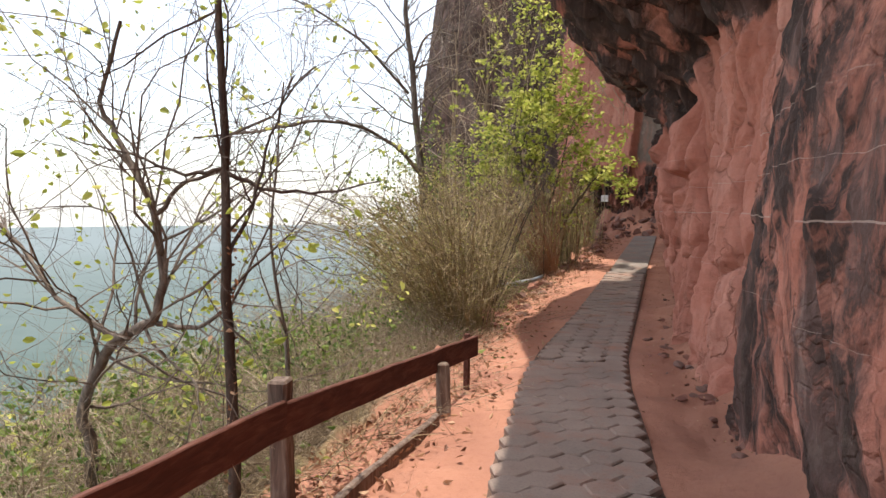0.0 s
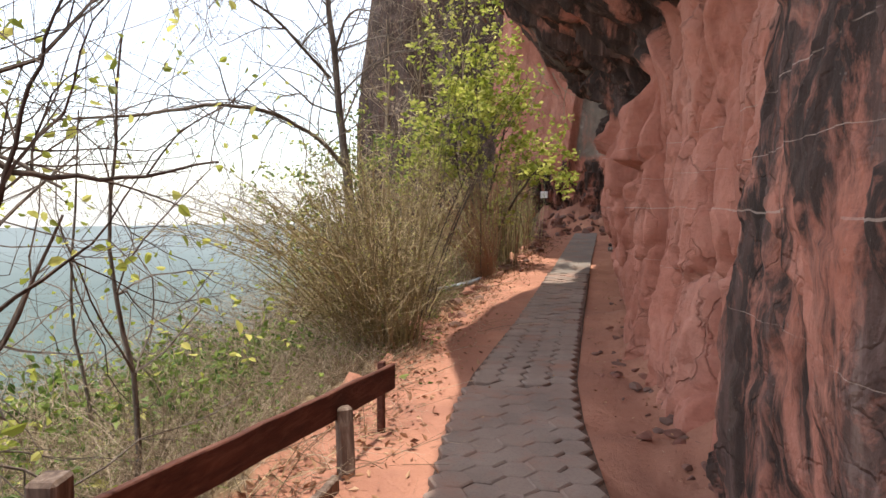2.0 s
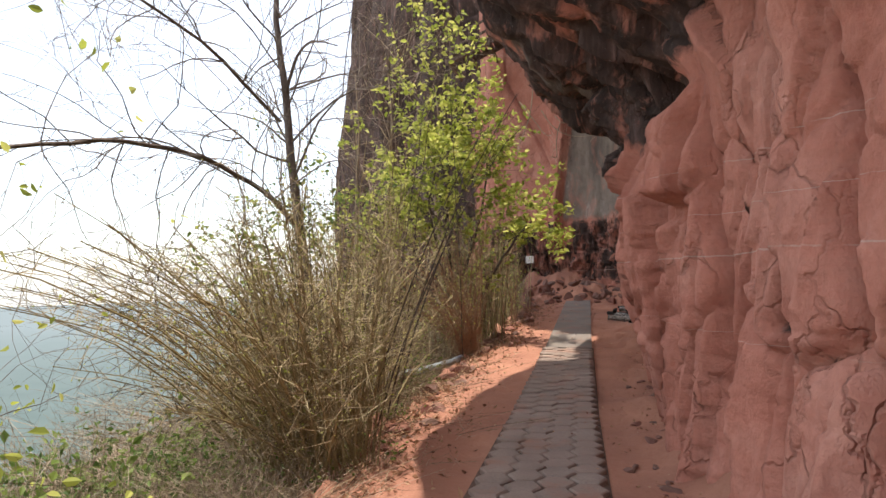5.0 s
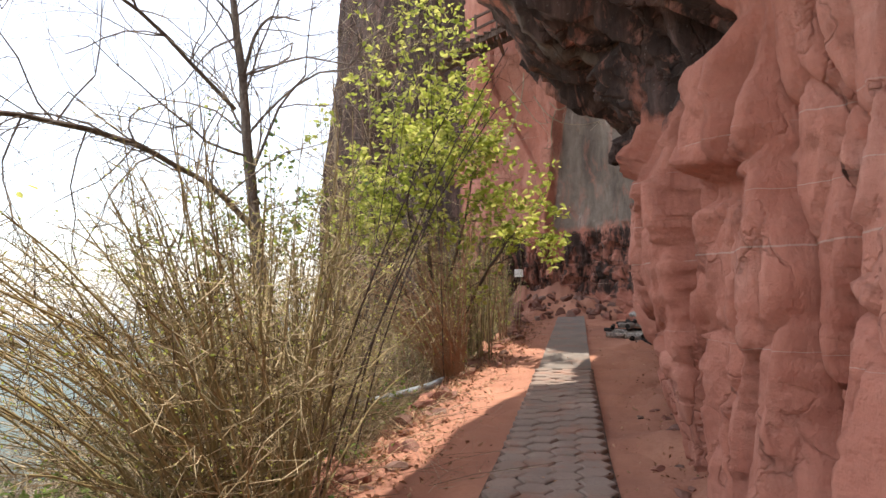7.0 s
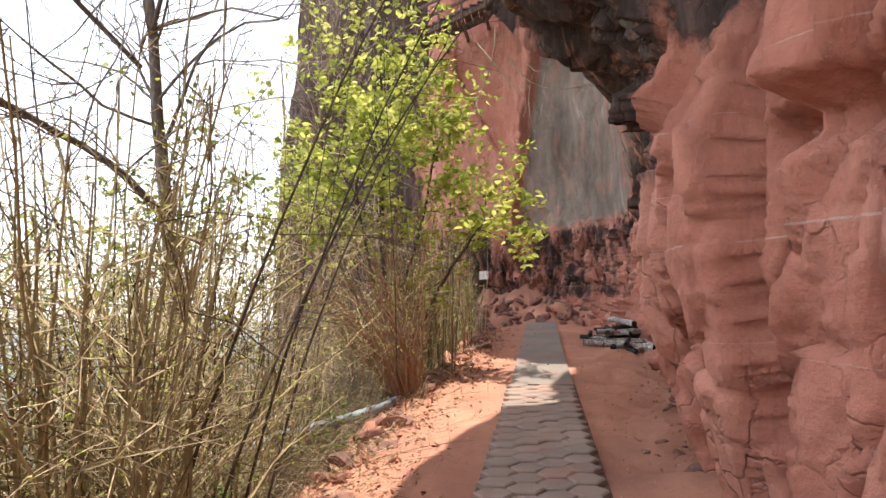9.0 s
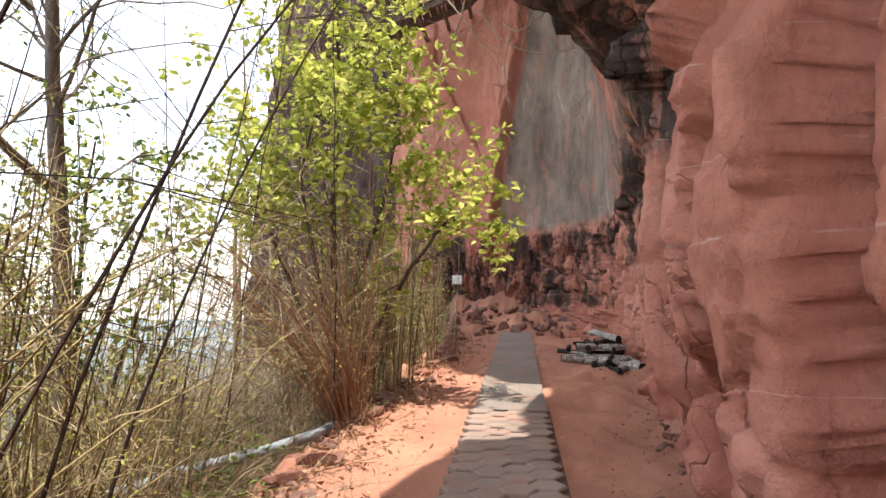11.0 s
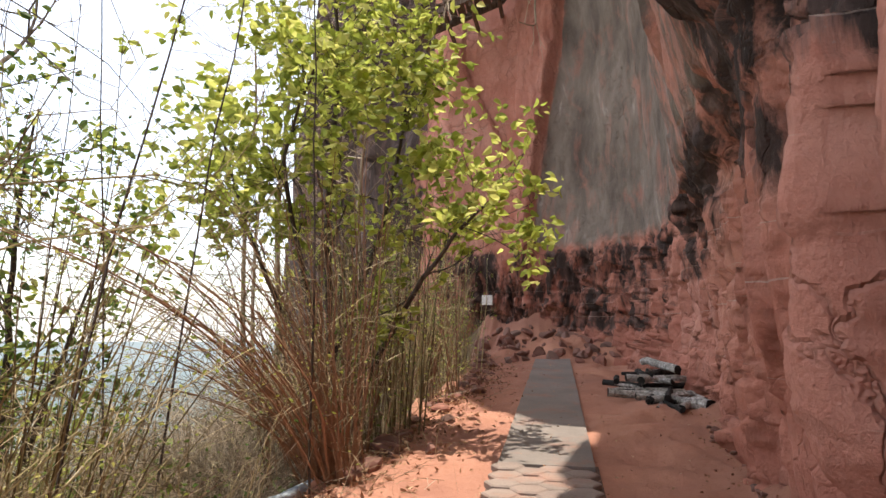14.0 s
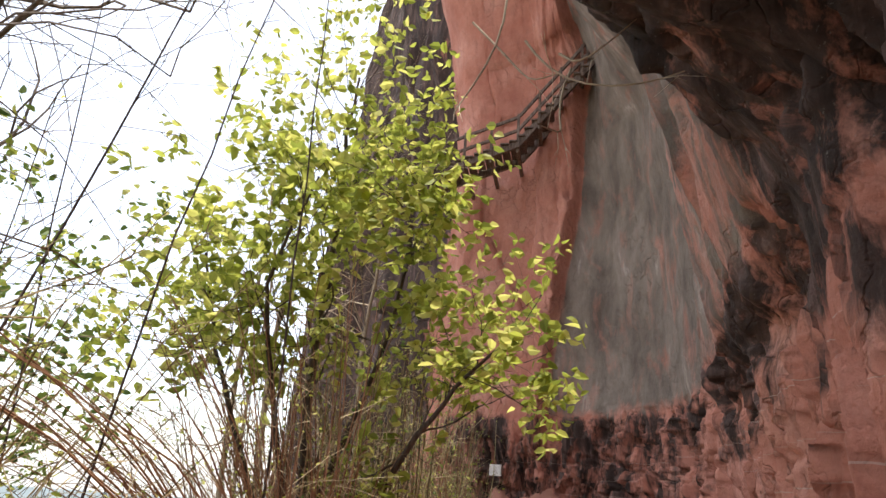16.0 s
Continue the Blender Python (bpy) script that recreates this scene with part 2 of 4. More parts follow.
def vnoise(p, seed=0):
    """Smooth value noise of an (n, 3) array, -1 to 1."""
    i = np.floor(p).astype(np.int64)
    f = p - i
    f = f * f * (3 - 2 * f)

    def h(a, b, c):
        n = (a * 374761393 + b * 668265263 + c * 2147483647 + seed * 1274126177) & 0xFFFFFFFF
        n = ((n ^ (n >> 13)) * 1274126177) & 0xFFFFFFFF
        return ((n ^ (n >> 16)) & 0xFFFF) / 32767.5 - 1
    out = 0
    for dx in (0, 1):
        for dy in (0, 1):
            for dz in (0, 1):
                w = (f[:, 0] if dx else 1 - f[:, 0]) * (f[:, 1] if dy else 1 - f[:, 1]) * (f[:, 2] if dz else 1 - f[:, 2])
                out = out + w * h(i[:, 0] + dx, i[:, 1] + dy, i[:, 2] + dz)
    return out


def fbm(p, octaves=4, seed=0):
    s, a = 0, 1.0
    for o in range(octaves):
        s = s + a * vnoise(p * 2 ** o, seed + o)
        a *= 0.5
    return s


def ground_z(y):
    """Height of the ledge along the path."""
    return np.maximum(0, np.asarray(y, float) - 9.5) * 0.055


def edge_x(y):
    """Where the ledge breaks off to the slope."""
    return np.interp(y, [-10, 2, 5, 7, 9, 13, 18, 22, 30], [-1.6, -1.5, -1.5, -1.75, -1.95, -1.9, -1.75, -1.9, -2.2])


def terrain_z(x, y):
    x, y = np.asarray(x, float), np.asarray(y, float)
    d = np.maximum(0, edge_x(y) - x)
    drop = 0.62 * d + 0.25 * np.maximum(0, d - 2) + 0.012 * d * d
    return ground_z(y) - drop


def path_right(y):
    return np.interp(y, [-6, 0, 2, 3.7, 4.5, 5.7, 6.8, 9.7, 13, 20.7, 22], [2.2, 1.25, 0.8, 0.42, 0.32, 0.13, 0.02, -0.06, -0.11, -0.17, -0.18])


def path_width(y):
    return np.interp(y, [-6, 2, 3.5, 5, 7, 9, 12, 22], [1.0, 0.95, 0.9, 0.9, 0.86, 0.82, 0.72, 0.63])


class Tubes:
    """Gathers many thin tapered tubes into one mesh."""

    def __init__(self):
        self.v, self.f, self.n = [], [], 0

    def add(self, pts, r0, r1, sides=3):
        pts = np.asarray(pts, float)
        k = len(pts)
        tan = np.gradient(pts, axis=0)
        tan /= np.linalg.norm(tan, axis=1)[:, None] + 1e-9
        ref = np.array([0.31, 0.77, 0.2]) if abs(tan[0] @ [0.31, 0.77, 0.2]) < 0.8 else np.array([0.9, -0.2, 0.1])
        a = np.cross(tan, ref)
        a /= np.linalg.norm(a, axis=1)[:, None] + 1e-9
        b = np.cross(tan, a)
        ang = np.arange(sides) * 2 * np.pi / sides
        r = np.linspace(r0, r1, k)[:, None, None]
        ring = pts[:, None, :] + r * (np.cos(ang)[None, :, None] * a[:, None, :] + np.sin(ang)[None, :, None] * b[:, None, :])
        self.v.append(ring.reshape(-1, 3))
        for i in range(k - 1):
            o = self.n + i * sides
            for j in range(sides):
                j2 = (j + 1) % sides
                self.f.append((o + j, o + j2, o + sides + j2, o + sides + j))
        self.n += k * sides

    def ob(self, name, mat, parent=None, label="", smooth=False):
        return mesh_ob(name, np.concatenate(self.v), self.f, mat, parent, smooth, label)


class Leaves:
    """Gathers many small folded leaves into one mesh."""

    def __init__(self, rng):
        self.v, self.f, self.n, self.r = [], [], 0, rng

    def add(self, at, size, wide=0.55, droop=0.3, oval=False):
        r = self.r
        d = r.normal(size=3)
        d[2] = d[2] * 0.5 - droop
        d /= np.linalg.norm(d)
        s = np.cross(d, r.normal(size=3))
        s /= np.linalg.norm(s) + 1e-9
        up = np.cross(d, s)
        at = np.asarray(at)
        w = size * wide * 0.5
        lift = up * size * 0.12
        o = self.n
        if oval:
            curl = up * size * r.uniform(-0.12, 0.05)
            m1, m2, tip = at + d * size * 0.3, at + d * size * 0.68 + curl * 0.5, at + d * size + curl
            self.v += [at, m1 + s * w + lift, m2 + s * w * 0.85 + lift, tip, m2 - s * w * 0.85 + lift, m1 - s * w + lift, m1, m2]
            self.f += [(o, o + 1, o + 6), (o + 1, o + 2, o + 7, o + 6), (o + 2, o + 3, o + 7), (o, o + 6, o + 5), (o + 6, o + 7, o + 4, o + 5), (o + 7, o + 3, o + 4)]
            self.n += 8
            return
        self.v += [at, at + d * size * 0.4 + s * w + lift, at + d * size, at + d * size * 0.4 - s * w + lift, at + d * size * 0.45]
        self.f += [(o, o + 1, o + 4), (o + 1, o + 2, o + 4), (o, o + 4, o + 3), (o + 4, o + 2, o + 3)]
        self.n += 5

    def ob(self, name, mat, parent=None, label=""):
        return mesh_ob(name, self.v, self.f, mat, parent, False, label)

# ---------------------------------------------------------------- the cliff
LEVELS = [-0.6, 0, 0.5, 1, 1.5, 2, 2.4, 2.8, 3.2, 3.6, 4.2, 5, 7, 9, 11, 14, 20]
# plan point (x, y), then how far the rock stands out towards the path at each level
CLIFF = [
    ((2.5, -7), [0, 0, 0.05, 0.1, 0.1, 0.1, 0.1, 0.1, 0.1, 0.2, 0.5, 1.2, 1.6, 1.4, 1.0, 0.6, 0.2]),
    ((1.95, 0), [0, 0, 0.05, 0.1, 0.15, 0.15, 0.15, 0.1, 0.1, 0.2, 0.9, 1.8, 2.2, 2.0, 1.6, 1.0, 0.5]),
    ((1.22, 3.5), [-0.05, 0, 0.08, 0.15, 0.18, 0.14, 0.08, 0.03, 0.03, 0.2, 1.1, 1.95, 2.15, 1.8, 1.3, 0.7, 0.3]),
    ((1.08, 4.7), [-0.02, 0.05, 0.1, 0.1, 0.07, 0.0, -0.05, -0.1, -0.1, 0.1, 1.0, 1.95, 2.1, 1.8, 1.3, 0.7, 0.3]),
    ((1, 5.3), [-0.02, 0.02, 0.0, -0.1, -0.12, -0.18, -0.2, -0.2, -0.16, 0.15, 0.95, 1.95, 2.1, 1.8, 1.3, 0.7, 0.3]),
    ((0.92, 6.2), [0.0, 0.08, 0.02, -0.06, -0.1, -0.18, -0.2, -0.2, -0.12, 0.3, 1.1, 2.0, 2.15, 1.8, 1.3, 0.7, 0.3]),
    ((0.66, 7.4), [-0.02, 0.06, -0.02, -0.07, -0.08, -0.12, -0.12, -0.1, 0.0, 0.5, 1.4, 2.15, 2.3, 1.9, 1.4, 0.8, 0.4]),
    ((0.5, 8.5), [-0.12, -0.1, -0.02, 0.0, 0.06, 0.1, -0.02, -0.12, 0.15, 0.8, 1.6, 2.1, 2.15, 1.8, 1.3, 0.7, 0.3]),
    ((0.45, 9.5), [-0.4, -0.36, -0.2, -0.02, 0.14, 0.13, 0.03, -0.05, 0.35, 1.0, 1.6, 1.95, 2.0, 1.7, 1.2, 0.6, 0.2]),
    ((0.5, 10.5), [-0.42, -0.36, -0.18, -0.04, 0.06, 0.12, 0.1, 0.18, 0.55, 1.05, 1.6, 1.85, 1.85, 1.5, 1.0, 0.5, 0.1]),
    ((0.72, 11.3), [-0.5, -0.42, -0.3, -0.2, -0.1, 0.0, 0.02, 0.05, 0.38, 0.95, 1.5, 1.75, 1.75, 1.4, 0.9, 0.5, 0.2]),
    ((0.9, 12.3), [0, 0, 0.05, 0.08, 0.12, 0.15, 0.16, 0.2, 0.55, 1.05, 1.5, 1.85, 1.85, 1.5, 1.0, 0.6, 0.3]),
    ((0.98, 12.5), [0, 0, 0.05, 0.1, 0.12, 0.15, 0.2, 0.3, 0.4, 0.5, 0.65, 0.9, 1.3, 1.3, 1.0, 0.6, 0.3]),
    ((1.3, 14), [0, 0, 0.1, 0.15, 0.2, 0.26, 0.3, 0.5, 0.7, 0.8, 0.95, 1.15, 1.55, 1.6, 1.6, 1.6, 1.6]),
    # above 9 m, out of view, these stations jut out to shade the ledge's far end
    ((1.55, 16.5), [-0.1, 0.1, 0.15, 0.1, 0.1, 0.15, 0.25, 0.4, 0.5, 0.55, 0.7, 0.8, 1.0, 1.8, 3.2, 3.5, 3.5]),
    ((1.6, 19.0), [-.3, .3, .25, .15, .1, .1, .1, .1, .1, .1, .1, .15, .2, .8, 2.8, 3.4, 3.6]),
    ((1.2, 21.4), [-.6, .6, .45, .25, .1, .05, 0, 0, 0, 0, 0, .05, .1, .3, 1.4, 2.8, 4]),
    ((0.1, 23.0), [-.9, .9, .6, .35, .15, .05, 0, 0, 0, 0, 0, 0, 0, .1, .2, 1.6, 6]),
    ((-1.15, 23.7), [-1, 1, .7, .4, .2, .1, .1, .1, .05, .05, 0, 0, 0, .05, .1, .8, 5]),
    ((-3.3, 24.2), [-1, .9, .6, .3, .15, .1, .05, 0, 0, 0, 0, 0, 0, .05, .1, .5, 3]),
    ((-3.9, 26.5), [-.5, .8, .5, .3, .15, .1, 0, 0, 0, 0, 0, 0, 0, 0, 0, .4, 1]),
    ((-7.5, 31.0), [0] * 17),
    ((-12.5, 40.0), [0] * 17),
    ((-21.0, 57.0), [0] * 17),
    ((-34.0, 88.0), [0] * 17),
]


def smooth_rows(a, n, axis):
    for _ in range(n):
        p = np.pad(a, [(1, 1) if i == axis else (0, 0) for i in range(a.ndim)], mode="edge")
        lo = np.take(p, range(0, a.shape[axis]), axis)
        hi = np.take(p, range(2, a.shape[axis] + 2), axis)
        a = 0.5 * a + 0.25 * (lo + hi)
    return a


def cells(u, z, wu, hz, seed):
    """Broken slabs: for each point its slab's random depth and tilt, and how near it lies to a joint."""
    a, b = u / wu, z / hz
    i, j = np.floor(a).astype(np.int64), np.floor(b).astype(np.int64)

    def h(x, y, k):
        n = (x * 374761393 + y * 668265263 + (seed * 7 + k) * 1274126177) & 0xFFFFFFFF
        n = ((n ^ (n >> 13)) * 1274126177) & 0xFFFFFFFF
        return ((n ^ (n >> 16)) & 0xFFFF) / 65535.0
    f1, f2 = np.full(u.shape, 9.0), np.full(u.shape, 9.0)
    deep, tone = np.zeros(u.shape), np.zeros(u.shape)
    for dx in (-1, 0, 1):
        for dy in (-1, 0, 1):
            x, y = i + dx, j + dy
            px, py = a - x - 0.15 - 0.7 * h(x, y, 1), b - y - 0.15 - 0.7 * h(x, y, 2)
            q = np.sqrt(px * px + py * py)
            val = (h(x, y, 3) - 0.5) + 0.55 * (h(x, y, 4) - 0.5) * px * 2 + 0.22 * (h(x, y, 5) - 0.55) * py * 2
            near = q < f1
            f2 = np.where(near, f1, np.minimum(f2, q))
            deep, tone = np.where(near, val, deep), np.where(near, h(x, y, 6), tone)
            f1 = np.where(near, q, f1)
    return deep, tone, f2 - f1


# where the cliff's columns part: y at a height of 1 m, lean per metre, then how far the column behind the joint stands out
JOINTS = [(5.02, 0.0, 0.02), (5.58, 0.03, -0.03), (5.90, 0.22, 0.05), (6.50, 0.12, 0.0), (7.12, 0.10, -0.06), (7.45, 0.10, 0.04), (7.95, -0.15, 0.03),
          (8.47, -0.25, -0.26), (9.00, -0.10, 0.04), (9.98, -0.06, -0.24), (10.22, -0.10, 0.13), (10.62, -0.12, -0.16), (10.86, -0.1, 0.06), (11.3, -0.12, -0.12), (11.6, -0.1, 0.03)]
# edge of the roof's shade on the ledge
ROOF_Y = [-8, 0, 2, 3.4, 4.65, 6.4, 7.0, 8.2, 9.4, 10.3, 11.3, 12.15, 12.42, 13.2, 14.4, 14.8]
ROOF_X = [0.6, 0.3, -0.2, -0.42, -0.63, -0.92, -1.12, -1.5, -1.46, -1.36, -1.12, -0.88, -0.24, -0.42, -0.16, -0.2]


def build_cliff():
    pts = np.array([c[0] for c in CLIFF])
    table = np.array([c[1] for c in CLIFF], float)
    order = np.r_[np.arange(11), 10.85, np.arange(11, len(CLIFF) - 1)]     # the lip of the roof stands between two stations
    chord = np.r_[0, np.cumsum(np.linalg.norm(np.diff(pts, axis=0), axis=1))]
    # finer where the camera passes close
    us, u = [], 0.0
    while u < chord[-1]:
        us.append(u)
        y = np.interp(u, chord, pts[:, 1])
        u += 0.14 if y < 2.2 else 0.02 if y < 13 and u < 22 else 0.036 if y < 25 and u < 34 else 0.2 if u < 50 else 0.4
    us = np.array(us)
    zs = np.r_[np.arange(-0.6, 3.6, 0.026), np.arange(3.6, 7, 0.055), np.arange(7, 12, 0.11), np.arange(12, 34, 0.6)]
    even = np.arange(0, chord[-1], 0.05)
    cx, cy = np.interp(even, chord, pts[:, 0]), np.interp(even, chord, pts[:, 1])
    cx, cy = smooth_rows(cx, 60, 0), smooth_rows(cy, 60, 0)
    tx, ty = np.gradient(cx, even), np.gradient(cy, even)
    ln = np.hypot(tx, ty)
    nx, ny = smooth_rows(-ty / ln, 40, 0), smooth_rows(tx / ln, 40, 0)
    cx, cy, nx, ny = (np.interp(us, even, q) for q in (cx, cy, nx, ny))
    rows = np.array([np.interp(zs, LEVELS, r) for r in table])          # station x z
    d = np.array([np.interp(us, chord, rows[:, j]) for j in range(len(zs))]).T
    d = smooth_rows(smooth_rows(d, 10, 0), 3, 1)
    U, Z = np.meshgrid(us, zs, indexing="ij")
    Y = np.repeat(cy[:, None], len(zs), 1)
    K = np.repeat(np.interp(us, chord, order)[:, None], len(zs), 1)
    flat = lambda a, b, c: np.stack([a.ravel(), b.ravel(), c.ravel()], 1)
    sh = U.shape
    rise = lambda q, a, b: np.clip((q - a) / (b - a), 0, 1)
    noise2 = lambda su, sz, o, seed, off=0.0: fbm(flat(U * su, Z * sz, U * 0 + off), o, seed).reshape(sh)
    warp = noise2(0.5, 0.5, 3, 40) * 0.35
    wu, wz = U + warp * 0.4, Z + warp * 0.6
    far = rise(K, 18.6, 19.0)
    flank = 1 - rise(K, 10.9, 11.1)                                        # the stretch beside the path
    body = rise(Y, 4.85, 5.1) * flank * (1 - rise(Z - 0.35 * np.sin(Y * 2.3), 2.55, 3.0))
    roof = rise(Z - 0.5 * rise(Y, 10.4, 11.0), 2.5, 3.0) * flank
    # columns: own depth each, rounded fronts, a sharp open joint between them
    jog = 0.05 * noise2(0.2, 1.6, 3, 44, 4.0) + 0.02 * noise2(2.0, 6.0, 2, 45)
    yw = Y + jog
    cols, lo, hi, gap = np.zeros(sh), np.full(sh, 4.0), np.full(sh, 12.2), np.full(sh, 9.0)
    for y0, lean, out in JOINTS:
        edge = y0 + lean * (Z - 1)
        past = yw > edge
        cols = np.where(past, out, cols)
        lo = np.where(past, np.maximum(lo, edge), lo)
        hi = np.where(past, hi, np.minimum(hi, edge))
        gap = np.minimum(gap, np.abs(yw - edge))
    across = np.clip((yw - lo) / (hi - lo), 0, 1) * 2 - 1
    wide = np.minimum(hi - lo, 0.9)
    cut = 0.35 + 0.65 * rise(noise2(0.6, 1.1, 2, 46, 2.0), -0.35, 0.25)
    face = cols + 0.12 * wide * (1 - np.abs(across) ** 3.5) - 0.17 * cut * np.exp(-(gap / 0.03) ** 2) - 0.04
    c4, tone4, j4 = cells(wu + 0.10 * Z, wz, 0.24, 1.0, 5)
    c5, tone5, j5 = cells(wu + 0.1 * c4, wz, 0.13, 0.28, 6)
    c1, tone1, j1 = cells(wu - 0.22 * Z, wz, 0.42, 1.5, 3)
    c2, tone2, j2 = cells(wu + 0.15 * c1, wz, 0.17, 0.5, 8)
    c3, tone3, j3 = cells(wu, wz, 2.4, 5.0, 13)
    c6, tone6, j6 = cells(wu + 0.25 * Z, wz, 0.40, 0.46, 17)
    fine = noise2(6, 5, 4, 55)
    ledge = np.abs(((Z + 0.10 * noise2(0.5, 0.3, 2, 71)) * 2.3) % 1.0 - 0.5)   # bedding planes, faintly stepped
    rel = body * (1.15 * face + 0.20 * c4 + 0.05 * c5 - 0.08 * np.exp(-(j4 / 0.08) ** 2) * cut + 0.03 * noise2(1.1, 0.42, 3, 21, 3.0) + 0.008 * fine - 0.012 * np.exp(-(ledge / 0.03) ** 2))
    # broken red blocks under the roof
    chunk = rise(Y, 8.9, 9.4) * (1 - rise(Y, 10.5, 10.9)) * rise(Z, 1.95, 2.25) * (1 - rise(Z, 3.2, 3.6))
    rel += chunk * (0.34 * c6 + 0.10 * c5 - 0.08 * np.exp(-(j6 / 0.05) ** 2))
    # the roof: long bosses with creases
    boss = noise2(1.2, 0.55, 4, 23, 8.0)
    crease = np.minimum(np.abs(vnoise(flat((U + warp) * 2.2, Z * 0.7, U * 0 + 7), 9).reshape(sh)) * 1.8, 1) ** 0.5 - 0.72
    rel += roof * (0.10 * boss + 0.16 * crease + 0.22 * c1 + 0.08 * c2 + 0.03 * fine - 0.06 * np.exp(-(j1 / 0.04) ** 2))
    # the dark buttress
    butt = (1 - rise(Y, 4.85, 5.1)) * (1 - roof)
    rel += butt * (0.05 * noise2(1.0, 0.4, 4, 21) + 0.06 * crease + 0.05 * c1 + 0.03 * c2 + 0.022 * fine + 0.07)
    # the alcove: leaning ribs on its side, knobbed and rubbly foot, smooth grey back
    slab = rise(K, 16.6, 16.9) * rise(-K, -18.4, -18.2) * rise(Z, 2.2, 2.8)
    KL = K + 0.115 * np.clip(Z - 3.5, 0, 8) + 0.03 * noise2(0.4, 0.8, 2, 29)
    grey = rise(K, 13.8, 14.2) * rise(-KL, -16.9, -16.78) * rise(Z, 2.6, 3.2)
    bay = rise(K, 10.95, 11.15) * (1 - rise(K, 18.2, 18.6))
    side = bay * (1 - rise(K, 13.6, 14.3))
    dome = side * rise(Z, 2.75, 3.1)
    ribs = np.minimum(np.abs(vnoise(flat((U + warp * 0.6) * 1.7 + 0.45 * Z, Z * 0.35, U * 0 + 2), 91).reshape(sh)) * 1.7, 1) ** 0.6 - 0.62
    rel += side * (1 - dome) * (0.16 * ribs + 0.16 * c1 + 0.14 * c2 + 0.06 * c5 + 0.02 * fine - 0.05 * np.exp(-(j1 / 0.05) ** 2))
    rel += dome * (0.10 * boss + 0.03 * c1 + 0.012 * fine)
    rel -= 0.12 * side * np.exp(-((Z - 2.6 - 0.10 * np.sin(U * 2)) / 0.16) ** 2)
    back = bay * rise(K, 13.6, 14.3) * (1 - 0.93 * np.maximum(slab, grey))
    knob = 1 - rise(Z, 2.6, 3.4)
    rel += back * (0.14 * noise2(0.9, 0.5, 3, 27) + 0.16 * c1 + (0.10 + 0.22 * knob) * c2 + (0.04 + 0.20 * knob) * c5 + 0.03 * fine)
    rel += slab * (0.22 * c3 - 0.05 * np.exp(-(j3 / 0.02) ** 2) + 0.010 * fine) + grey * (0.05 * boss + 0.012 * fine)
    jag = 17.02 + 0.05 * np.round(noise2(0.3, 0.9, 2, 37) * 3) / 3
    rel += (0.34 + 0.25 * c3) * rise(KL, 16.84, 16.88) * rise(-K, -jag - 0.03, -jag) * rise(Z, 1.2, 2.4)
    foot = bay * (1 - rise(Z, 0.7, 1.5))
    rel += foot * (0.16 * c6 + 0.10 * c5)
    rel = rel * (1 - far) + far * (0.9 * noise2(0.30, 0.10, 4, 90) + 0.7 * (np.minimum(np.abs(vnoise(flat((U + warp) * 0.75, Z * 0.09, U * 0), 95).reshape(sh)) * 1.6, 1) ** 0.4 - 0.75) + 0.45 * cells(wu, wz, 1.3, 3.5, 22)[0] + 0.2 * crease)
    hang = np.clip(np.gradient(d, zs, axis=1), -0.3, 1.6)
    d = d + rel
    # a shoulder block hanging over a notch
    under = 1.98 + 0.10 * (Y - 8.2) + 0.03 * noise2(2.0, 0.1, 2, 31)
    block = rise(Y + 0.3 * np.clip(Z - 2.3, 0, 1), 7.82, 7.92) * rise(-Y, -8.72, -8.60) * rise(Z, under, under + 0.05) * rise(-Z, -2.75, -2.55)
    notch = rise(Y, 7.9, 8.0) * rise(-Y, -8.8, -8.65) * rise(Z, under - 0.20, under - 0.12) * rise(-Z, -under, -under + 0.05)
    d = d + 0.17 * block - 0.15 * notch
    # the dark scar in the red face
    tall = np.clip((Z - 1.20) / 0.25, -1, 1)
    scar = np.exp(-((Y - 6.56 + 0.05 * tall) / (0.035 + 0.03 * (1 - tall))) ** 4) * np.exp(-((Z - 1.26) / 0.2) ** 6)
    d = d - 0.17 * scar
    # foot of the dark buttress
    d = d + 0.05 * np.clip(np.sin((Y - 3.9) * 3.0), 0, 1) * np.clip((1.2 - Z), 0, 1) * (Y < 5)
    X = cx[:, None] + nx[:, None] * d
    YY = cy[:, None] + ny[:, None] * d
    # the roof reaches out as far as its shade
    high = Z > 4.2
    lip = np.where(high, X, 99.0)
    at = np.argmin(lip, 1)
    pick = np.arange(len(us))
    need = np.interp(YY[pick, at], ROOF_Y, ROOF_X) - 0.10 - lip[pick, at]
    need = np.where((YY[pick, at] < 14.8) & (K[:, 0] < 13.4), need, 0)
    X = X + need[:, None] * rise(Z, 3.3, 5.2)
    X = X + np.clip((U - chord[21]) / 8, 0, 1) * 0.22 * np.clip(Z - 6, 0, 40)
    Z = Z - np.clip((K - 17.8) / 1.0, 0, 1) * np.clip(1.5 - Z, 0, 3) * (9 + 14 * rise(K, 20, 21)) + rise(K, 20, 22) * np.clip(Z - 6, 0, 40) * 1.3
    sharp = rel - smooth_rows(smooth_rows(rel, 40, 0), 40, 1)
    ZZ = Z - 0.8 * sharp * hang + 0.05 * fbm(flat(U * 1.2, Z * 1.2, U * 0 + 9), 2, 77).reshape(sh)
    nu, nz = sh
    idx = np.arange(nu * nz).reshape(nu, nz)
    quads = np.stack([idx[:-1, :-1], idx[1:, :-1], idx[1:, 1:], idx[:-1, 1:]], -1).reshape(-1, 4)
